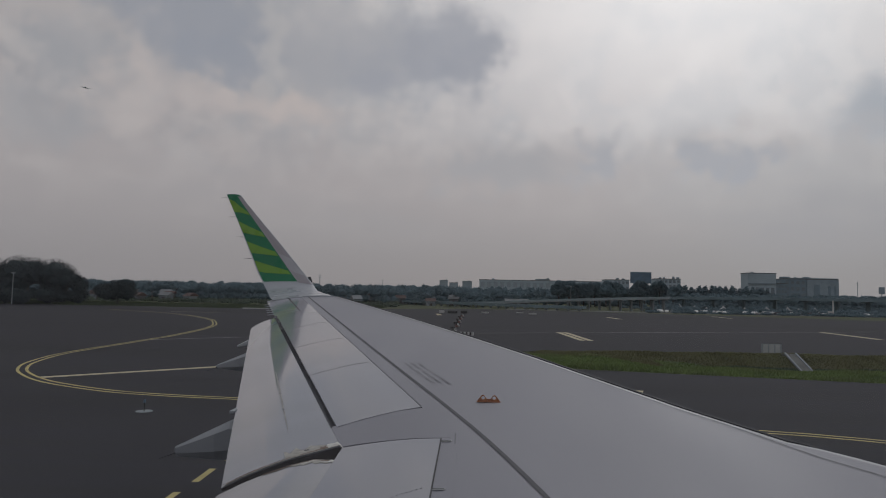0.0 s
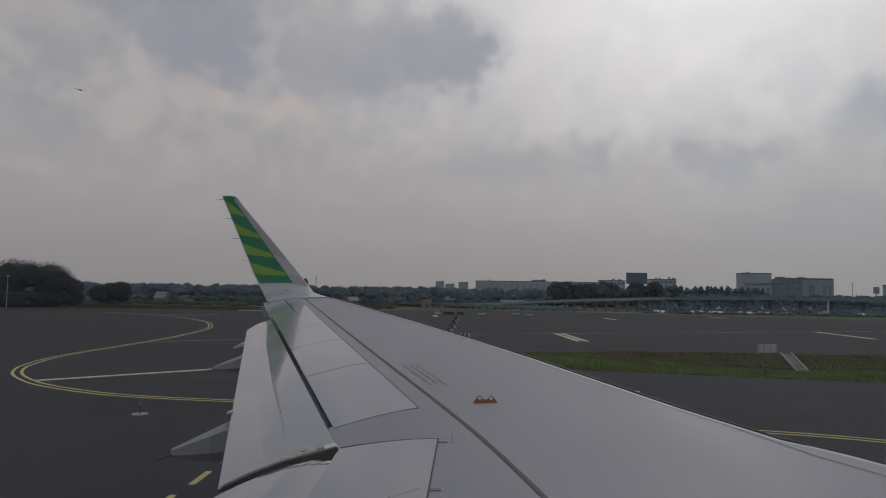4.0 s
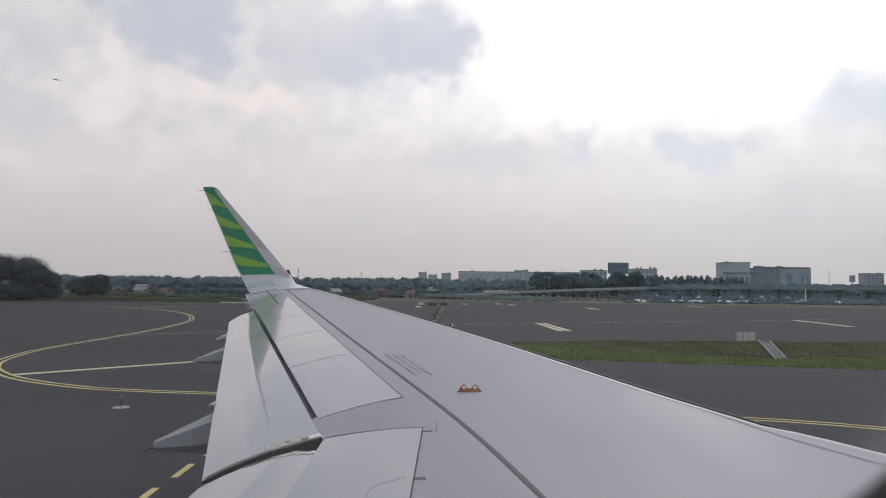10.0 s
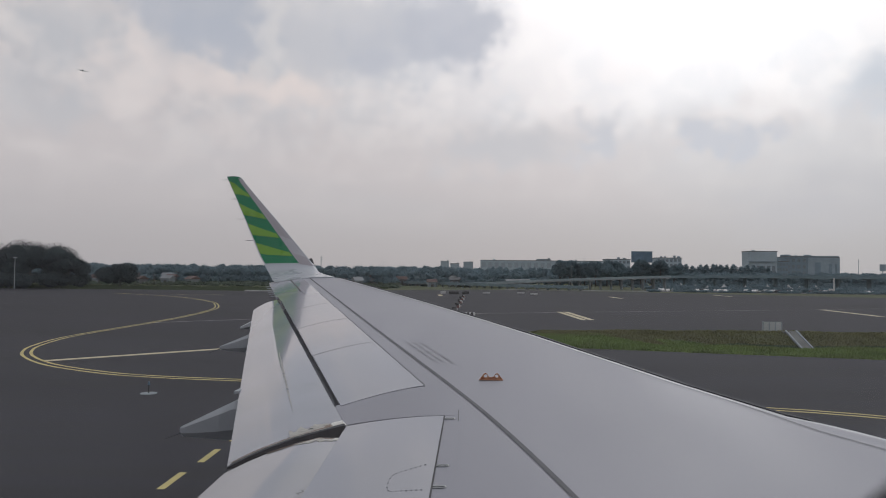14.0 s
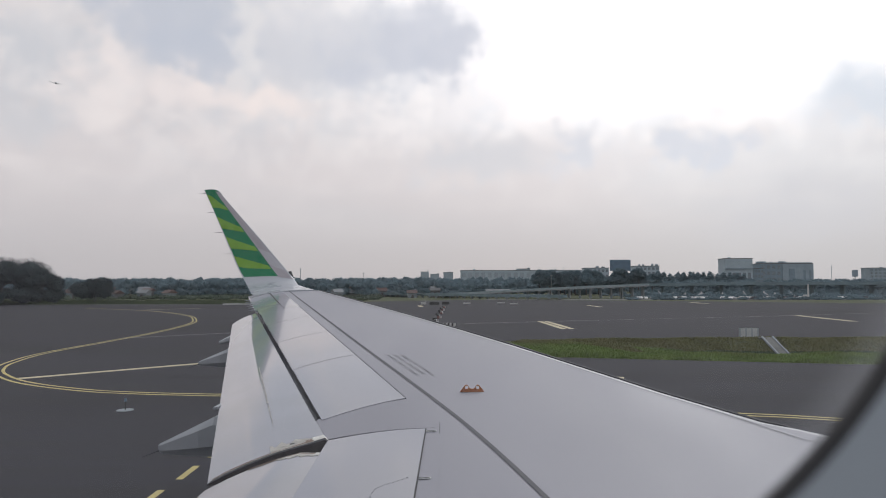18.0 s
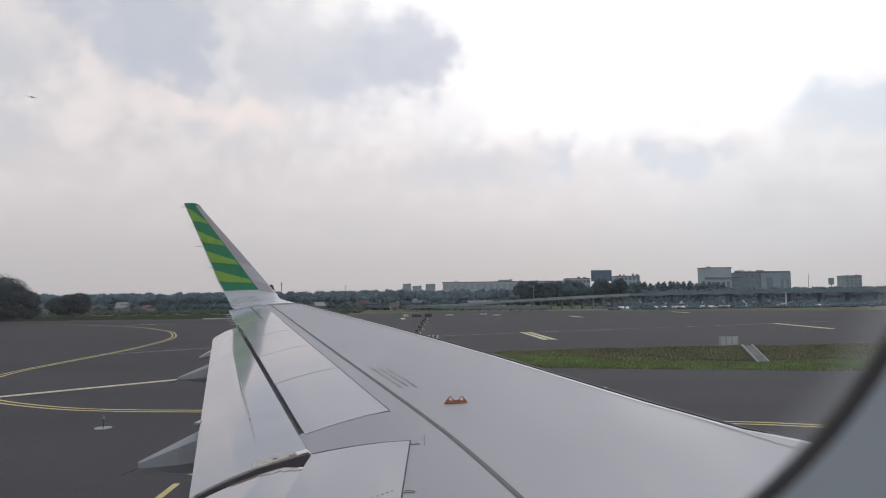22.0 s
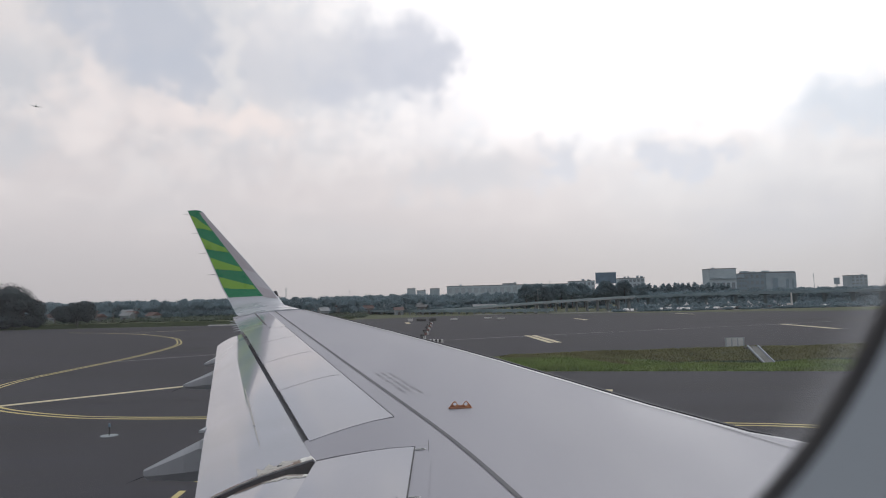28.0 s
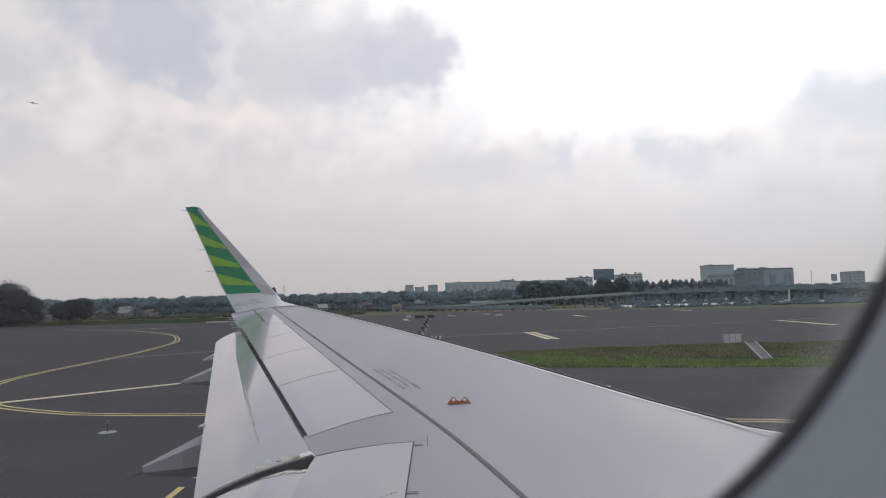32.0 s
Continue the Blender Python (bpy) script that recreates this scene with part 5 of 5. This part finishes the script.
# ---- viaducts ----
def viaduct(points, half, name, label, deep, pier, step, side_paint=None):
    """A road on piers through (x, y, deck height)."""
    ps = [Vector(p) for p in points]
    root = thing(name, label, "bridge", (ps[0].x, ps[0].y, 0))
    rings = []
    for i, p in enumerate(ps):
        d = (ps[min(i + 1, len(ps) - 1)] - ps[max(i - 1, 0)]).normalized()
        s = Vector((d.y, -d.x, 0)).normalized() * half
        rings.append([p - s, p + s, p + s - Vector((0, 0, deep)), p - s - Vector((0, 0, deep))])
    at_base(part("deck", loft(rings), side_paint or M_CONC, root), root)
    for side in (0, 1):
        rail = []
        for r in rings:
            q = Vector(r[side])
            o = (Vector(r[1 - side]) - q).normalized() * 0.25
            rail.append([q, q + o, q + o + Vector((0, 0, 0.5)), q + Vector((0, 0, 0.5))])
        at_base(part("parapet", loft(rail), side_paint or M_DECK, root), root)
    along = 0.0
    for a, b in zip(ps, ps[1:]):
        n = max(1, int((b - a).length / step))
        for k in range(n):
            q = a.lerp(b, (k + 0.5) / n)
            top = q.z - deep
            if top > 0.3:
                at_base(part("pier", merge([box(q.x - pier / 2, q.x + pier / 2, q.y - half * 0.3, q.y + half * 0.3, -0.2, top - 0.25), box(q.x - pier, q.x + pier, q.y - half * 0.95, q.y + half * 0.95, top - 0.3, top)]), M_DECK2 if name == "flyover" else M_CONC, root), root)
    return root


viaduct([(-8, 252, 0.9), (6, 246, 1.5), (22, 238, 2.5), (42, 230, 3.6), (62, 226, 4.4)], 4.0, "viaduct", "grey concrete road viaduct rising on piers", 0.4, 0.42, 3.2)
viaduct([(62, 226, 4.4), (90, 224, 4.75), (130, 226, 4.75), (180, 232, 4.6), (260, 245, 4.4)], 4.0, "flyover", "dark road flyover on piers, tinted teal with haze", 0.35, 0.34, 9.0, M_DECK2)
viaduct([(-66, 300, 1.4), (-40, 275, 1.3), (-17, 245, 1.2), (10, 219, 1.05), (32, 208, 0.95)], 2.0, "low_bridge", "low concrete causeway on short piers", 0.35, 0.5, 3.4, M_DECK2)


tagged(part("road_far", strip([(8, 214, -0.02), (40, 209, -0.02), (90, 206, -0.02), (180, 208, -0.02), (320, 214, -0.02)], 5.0, lift=0.03), M_ROAD), "pale grey road below the viaduct", "road", kind="structure")


def viaduct_scrub():
    rng = np.random.default_rng(91)
    lobes = []
    for k in range(620):
        x = rng.uniform(58, 300)
        y = rng.uniform(213, 290)
        if y < 221 and (x < 66 or math.sin(x * 0.31) > 0.75):
            continue
        h = rng.uniform(0.8, 2.6) if x > 66 else rng.uniform(0.4, 1.4)
        lobes.append((x, y, h * 0.4, rng.uniform(0.8, 2.0), h * 0.62))
    for k in range(620):
        x = 61 + 240 * rng.uniform() ** 1.2
        h = rng.uniform(0.9, 2.3) * (0.84 + 0.16 * math.sin(x * 0.23))
        lobes.append((x, rng.uniform(212.5, 218.5), h * 0.4, rng.uniform(0.8, 1.7), h * 0.62))
    for k in range(160):
        h = rng.uniform(0.3, 1.0)
        lobes.append((rng.uniform(50, 250), rng.uniform(203.5, 206.5), h * 0.4, rng.uniform(0.7, 1.8), h * 0.62))
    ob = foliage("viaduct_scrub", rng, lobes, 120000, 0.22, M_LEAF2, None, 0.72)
    tagged(ob, "hazy green scrub below the viaduct", "bushes", kind="stuff")


viaduct_scrub()


# ---- houses and sheds ----
def house(x, y, w, d, h, roof, wall, turn, label, group=""):
    root = thing("house", label, "house", (x, y, -0.05), group)
    part("wall", box(-w / 2, w / 2, -d / 2, d / 2, 0, h), wall, root)
    e = 0.4
    pts = [(-w / 2 - e, -d / 2 - e, h), (w / 2 + e, -d / 2 - e, h), (w / 2 + e, d / 2 + e, h), (-w / 2 - e, d / 2 + e, h), (-w / 2 - e, 0, h + d * 0.32), (w / 2 + e, 0, h + d * 0.32)]
    part("roof", (pts, [(0, 1, 5, 4), (2, 3, 4, 5), (0, 4, 3), (1, 2, 5), (0, 3, 2, 1)]), roof, root)
    for k in (-0.25, 0.25):
        part("window", box(w * k - 0.6, w * k + 0.6, -d / 2 - 0.06, -d / 2 + 0.05, h * 0.35, h * 0.75), M_GLASS, root)
    part("door", box(-0.5, 0.5, -d / 2 - 0.06, -d / 2 + 0.05, 0, h * 0.7), M_BARK, root)
    root.rotation_euler = (0, 0, radians(turn))


random.seed(31)
for k in range(74):
    y = random.uniform(228, 330)
    x = y * random.uniform(-0.62, -0.02) if k < 58 else y * random.uniform(-1.2, -0.62)
    roof, what = random.choice(((M_ROOFR, "red-tiled"), (M_ROOFR, "red-tiled"), (M_ROOFG, "grey sheet"), (M_ROOFW, "white sheet")))
    wall, wname = random.choice(((M_ROAD, "dull grey"), (M_CONC, "grey"), (M_BRICK, "red-brown")))
    house(x, y, random.uniform(2.4, 4.4), random.uniform(2.6, 4.0), random.uniform(1.2, 2.2) + (y - 228) / 40, roof, wall, random.uniform(-30, 30), wname + " house with a " + what + " roof among trees", "houses among the trees")
for x, y, w in ((-38, 262, 9), (-16, 300, 12), (15, 272, 9), (-62, 236, 7)):
    house(x, y, w, 4.5, 1.5, M_ROOFW, M_ROAD, 4, "long low shed with a white sheet roof", "white-roofed sheds")


# ---- cars on the road below the viaduct ----
def car(x, y, turn, paint, label):
    root = thing("car", label, "car", (x, y, 0), "parked cars beyond the apron")
    prof = [(-2.1, 0.35), (-2.1, 0.85), (-1.35, 0.95), (-0.85, 1.45), (0.75, 1.45), (1.25, 0.98), (2.1, 0.82), (2.15, 0.35)]
    part("body", loft([[(a, s, b) for a, b in prof] for s in (-0.85, -0.78, 0.78, 0.85)]), paint, root)
    part("glass", box(-0.75, 0.7, -0.8, 0.8, 1.0, 1.4), M_GLASS, root)
    for wx in (-1.35, 1.35):
        for wy in (-0.8, 0.8):
            wheel = part("wheel", rod((wx, wy - 0.1, 0.33), (wx, wy + 0.1, 0.33), 0.33, 0.33, 12), M_BLACK, root)
            part("rim", rod((wx, wy - 0.104, 0.33), (wx, wy + 0.104, 0.33), 0.19, 0.19, 10), M_CONC, wheel)
    root.rotation_euler, root.scale = (0, 0, radians(turn)), (0.62, 0.62, 0.62)


random.seed(12)
M_CAR = [mat("car_white", (0.7, 0.7, 0.7), 0.3), mat("car_silver", (0.42, 0.43, 0.45), 0.3, 0.4), mat("car_dark", (0.05, 0.05, 0.06), 0.3)]
for k in range(58):
    x, y = random.uniform(54, 125), random.uniform(206.5, 216)
    c = random.choice((0, 0, 1, 1, 2))
    car(x, y, random.choice((60, 75, 90, 100, 110, 20)), M_CAR[c], ("white", "silver", "dark")[c] + " car parked below the viaduct")


def tent(x, y, w, turn):
    root = thing("market_tent", "small white peaked tent beyond the apron", "tent", (x, y, 0), "white tents")
    h, e = w * 0.42, w / 2
    rings = [[(-e * k, -e * k, z), (e * k, -e * k, z), (e * k, e * k, z), (-e * k, e * k, z)] for k, z in ((1.04, h), (1.0, h + 0.12 * w), (0.42, h + 0.36 * w), (0.04, h + 0.72 * w))]
    part("canopy", loft(rings), M_TENT, root)
    for sx in (-1, 1):
        for sy in (-1, 1):
            part("pole", rod((sx * e * 0.94, sy * e * 0.94, -0.05), (sx * e * 0.94, sy * e * 0.94, h + 0.05), 0.04, 0.04, 6), M_CONC, root)
    root.rotation_euler = (0, 0, radians(turn))


random.seed(23)
for k in range(11):
    tent(62 + 5.4 * k + random.uniform(-2, 2), random.uniform(217, 220), random.uniform(1.5, 2.4), random.uniform(-20, 20))
pyl = thing("white_pylon", "slim white pylon with a flared foot below the viaduct", "pylon", (103.5, 205, 0))
part("shaft", rod((0, 0, -0.1), (0, 0, 4.6), 0.30, 0.18, 10), M_BWHITE, pyl)
part("foot", rod((0, 0, -0.1), (0, 0, 0.7), 0.8, 0.32, 10), M_BWHITE, pyl)
part("wing_plate", box(-1.5, -0.2, -0.1, 0.1, 0.9, 1.5, 0.03), M_BWHITE, pyl)


# ---- barriers on the apron ----
def barrier(x, y, turn, kind, w=1.6, h=0.7, n=4):
    label = {"check": "black and white striped apron barrier", "red": "red and white striped apron barrier", "dark": "dark low rubber apron barrier", "white": "white board lying on the apron"}[kind]
    root = thing("barrier", label, "barrier", (x, y, 0), "apron barriers")
    for k in range(n):
        ma = M_BWHITE if kind == "white" else M_BLACK if kind == "dark" else (M_BLACK if kind == "check" else M_RED) if k % 2 == 0 else M_BWHITE
        part("block", box(-w / 2 + w * k / n, -w / 2 + w * (k + 1) / n, -0.18, 0.18, 0.0, h, 0.02), ma, root)
    root.rotation_euler = (0, 0, radians(turn))


for k in range(13):
    f = k / 12
    y = 138 - 55 * f
    barrier(11.6 - 5.6 * f + 0.3 * math.sin(k * 2.1) - 0.109 * y, y, 70 if k % 2 else 55, ("check", "red", "dark")[k % 3], 0.6, 0.32)
for k, (x, w) in enumerate(((-6.0, 2.2), (-3.4, 1.6), (-8.6, 1.2))):
    barrier(x, 156 + k, 0, ("dark", "dark", "white")[k], w, 0.6, 2)
barrier(-3.0, 79.0, 25, "white", 0.9, 0.3, 2)
barrier(-1.4, 74.6, -8, "check", 1.7, 0.36, 8)
barrier(-1.6, 66.6, 0, "red", 0.8, 0.36, 6)
for x, y in ((1.5, 163), (10, 168), (12.6, 160)):
    barrier(x, y, 0, "white", 1.8, 0.28, 2)
for k in range(4):
    barrier(-41 - 4.2 * k, 158.0, 3, "white", 4.0, 0.25, 2)


# ---- drain: railing and chute ----
rail = thing("railing", "small white metal railing at the drain's edge", "railing", (24.4, 58.4, 0))
for k in range(4):
    part("post", box(-0.75 + 0.5 * k - 0.06, -0.75 + 0.5 * k + 0.06, -0.05, 0.05, -0.1, 0.85), M_CONC, rail)
for z in (0.12, 0.45, 0.8):
    part("rail", box(-0.8, 0.8, -0.04, 0.04, z - 0.035, z + 0.035), M_CONC, rail)
part("panel", box(-0.72, 0.72, -0.048, -0.044, 0.10, 0.82), M_TENT, rail, "pale board")
chute = thing("drain_chute", "grey concrete chute running down the drain's bank", "drain", (25.4, 56.6, 0))
for side in (-0.42, 0.42):
    a, b = Vector((side, 0.6, 0.1)), Vector((side - 0.8, -5.8, -1.62))
    part("kerb", loft([[p + Vector((-0.06, 0, 0)), p + Vector((0.06, 0, 0)), p + Vector((0.06, 0, 0.16)), p + Vector((-0.06, 0, 0.16))] for p in (a, b)]), M_CONC, chute)
a, b = Vector((0, 0.6, 0.06)), Vector((-0.8, -5.8, -1.68))
part("channel", loft([[p + Vector((-0.4, 0, 0)), p + Vector((0.4, 0, 0)), p + Vector((0.4, 0, 0.1)), p + Vector((-0.4, 0, 0.1))] for p in (a, b)]), M_CHUTE, chute, "dull grey bed")
part("head", box(-0.7, 0.7, 0.4, 0.8, -0.1, 0.14, 0.03), M_CHUTE, chute)


# ---- taxiway edge lights ----
for x, y in ((-12.2, 24.6), (-24.0, 22.0), (26, 34)):
    root = thing("taxiway_light", "small blue-grey taxiway edge light on a pale pad", "light", (x, y, 0), "taxiway edge lights")
    part("pad", rod((0, 0, -0.02), (0, 0, 0.02), 0.32, 0.29, 12), M_CONC, root, "pale concrete pad")
    part("stem", rod((0, 0, 0), (0, 0, 0.34), 0.022, 0.02, 8), M_BLACK, root)
    part("lens", rod((0, 0, 0.32), (0, 0, 0.44), 0.05, 0.03, 10), M_BLUE, root)


# ---- grass on the infield ----
def grass():
    rng = np.random.default_rng(5)
    n = 270000
    x = 2.4 + 75 * rng.uniform(0, 1, n) ** 1.5
    y = rng.uniform(39.2, 60.5, n)
    lo = np.interp(x, [2.4, 5, 14.6, 22.2, 60], [49, 43.6, 41.2, 39.6, 36.2])
    hi = np.interp(x, [2.4, 5, 16, 33, 80], [50, 55.6, 57.7, 58.8, 60.2])
    ok = (y > lo) & (y < hi)
    x, y = x[ok], y[ok]
    z = np.array([ditch(a, b) for a, b in zip(x, y)]) - 0.04
    n = len(x)
    patch = np.array([noise.noise((a * 0.22, b * 0.4, 3)) for a, b in zip(x, y)])
    h = rng.uniform(0.08, 0.24, n) * (1 + 0.9 * np.clip(patch, -0.6, 1)) * np.where(y < 45, 1.25, 0.9) * (1 + 1.6 * np.clip(np.array([noise.noise((a * 0.5, b * 0.5, 9)) for a, b in zip(x, y)]) - 0.25, 0, 1) * (y < 46))
    a = rng.uniform(0, math.pi, n)
    w = rng.uniform(0.035, 0.085, n)
    lean = rng.normal(0, 0.10, (n, 2))
    base = np.stack([x, y, z], 1)
    side = np.stack([np.cos(a) * w, np.sin(a) * w * 0.5, 0 * w], 1)
    top = base + np.stack([lean[:, 0], lean[:, 1], h], 1)
    pts = np.stack([base - side, base + side, top], 1).reshape(-1, 3)
    # blades on the bank take the darker colour that holds its shade
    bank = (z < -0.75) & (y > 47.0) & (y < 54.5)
    dry = ~bank & (y + 4 * patch > 52.5)
    pts = pts.reshape(-1, 3, 3)
    for name, keep, ma, label in (("grass", ~bank & ~dry, M_GRASS, "green grass tufts on the infield beside the taxiway"), ("bank_grass", bank, M_BANKSHADE, "dark growth on the drain's bank, shade painted into its colour"),
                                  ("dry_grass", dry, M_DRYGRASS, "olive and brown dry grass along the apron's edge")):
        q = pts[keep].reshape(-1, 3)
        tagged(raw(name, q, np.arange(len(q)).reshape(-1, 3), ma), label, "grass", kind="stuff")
    m = 5200
    x = rng.uniform(-160, -28, m)
    y = np.interp(x, [-160, -50, -28], [160, 162, 180]) + rng.uniform(0.5, 24, m)
    base = np.stack([x, y, 0 * x - 0.03], 1)
    side = np.stack([rng.uniform(0.3, 0.9, m), 0 * x, 0 * x], 1)
    top = base + np.stack([rng.normal(0, 0.2, m), 0 * x, rng.uniform(0.25, 0.8, m)], 1)
    pts = np.stack([base - side, base + side, top], 1).reshape(-1, 3)
    ob = raw("field_grass", pts, np.arange(3 * m).reshape(-1, 3), M_FIELD)
    tagged(ob, "rough green grass beyond the apron", "grass", kind="stuff")


grass()


# ---- factory with chimneys, out along the field ----
def factory():
    c, s = math.cos(radians(24)), math.sin(radians(24))

    def spot(bearing, dist):
        x, y = bearing * dist, dist
        return c * x - s * y, s * x + c * y

    for b, r, h in ((-0.700, 1.0, 14), (-0.635, 1.3, 15.5), (-0.591, 1.2, 15), (-0.533, 0.8, 13.5), (-0.510, 1.3, 15.5)):
        x, y = spot(b, 270)
        root = thing("chimney", "tall grey concrete factory chimney with a darker top", "chimney", (x, y, 0), "factory chimneys")
        part("shaft", rod((0, 0, -0.1), (0, 0, h), r, r * 0.8, 14), M_CONC, root)
        part("cap", rod((0, 0, h - 0.2), (0, 0, h + 1.2), r * 0.95, r * 0.9, 14), M_WALL2, root)
        for z in (0.55, 0.8):
            part("band", rod((0, 0, h * z), (0, 0, h * z + 0.3), r * 1.15, r * 1.15, 14), M_WALL2, root)
    for b, w, h, roof, wall, txt in ((-0.70, 26, 5.0, M_ROOFG, M_BRICK, "red-brown"), (-0.60, 34, 5.5, M_ROOFG, M_BRICK, "red-brown"), (-0.52, 20, 5.0, M_ROOFG, M_WALL, "pale"), (-0.46, 14, 4.0, M_ROOFW, M_WALL, "pale")):
        x, y = spot(b, 240)
        house(x, y, w, 12, h, roof, wall, 24, txt + " factory shed with a pitched sheet roof", "factory sheds")


factory()


# ---- an airliner far up in the sky ----
def airliner():
    root = thing("airliner", "small grey airliner flying far off in the sky", "airplane", (-760, 1240, 385))
    rings = []
    for x, r in ((-16, 0.2), (-13, 1.2), (-6, 1.9), (8, 1.9), (13, 1.5), (16, 0.3)):
        rings.append([(x, r * math.cos(a), r * math.sin(a)) for a in [2 * math.pi * k / 12 for k in range(12)]])
    part("fuselage", loft(rings), M_WALL, root)
    for s in (-1, 1):
        pts = [(3, s * 1.5, -0.6), (-2.5, s * 1.5, -0.6), (-4.5, s * 16, 1.0), (-2.8, s * 16, 1.0)]
        part("wing", loft([[Vector(p) for p in pts], [Vector(p) + Vector((0, 0, 0.4)) for p in pts]]), M_WALL, root)
        part("engine", rod((1.5, s * 5.5, -1.4), (5, s * 5.5, -1.4), 1.0, 1.0, 10), M_WALL, root)
        pts = [(-12, s * 0.8, 0.6), (-15, s * 0.8, 0.6), (-16.5, s * 6, 1.0), (-15.2, s * 6, 1.0)]
        part("tailplane", loft([[Vector(p) for p in pts], [Vector(p) + Vector((0, 0, 0.25)) for p in pts]]), M_WALL, root)
    pts = [(-10.5, 0, 1.5), (-14.5, 0, 1.5), (-17, 0, 7), (-15, 0, 7)]
    part("fin", loft([[Vector(p) - Vector((0, 0.15, 0)) for p in pts], [Vector(p) + Vector((0, 0.15, 0)) for p in pts]]), M_GREEN, root)
    root.rotation_euler, root.scale = (radians(-6), radians(8), radians(-60)), (0.7, 0.7, 0.7)


airliner()
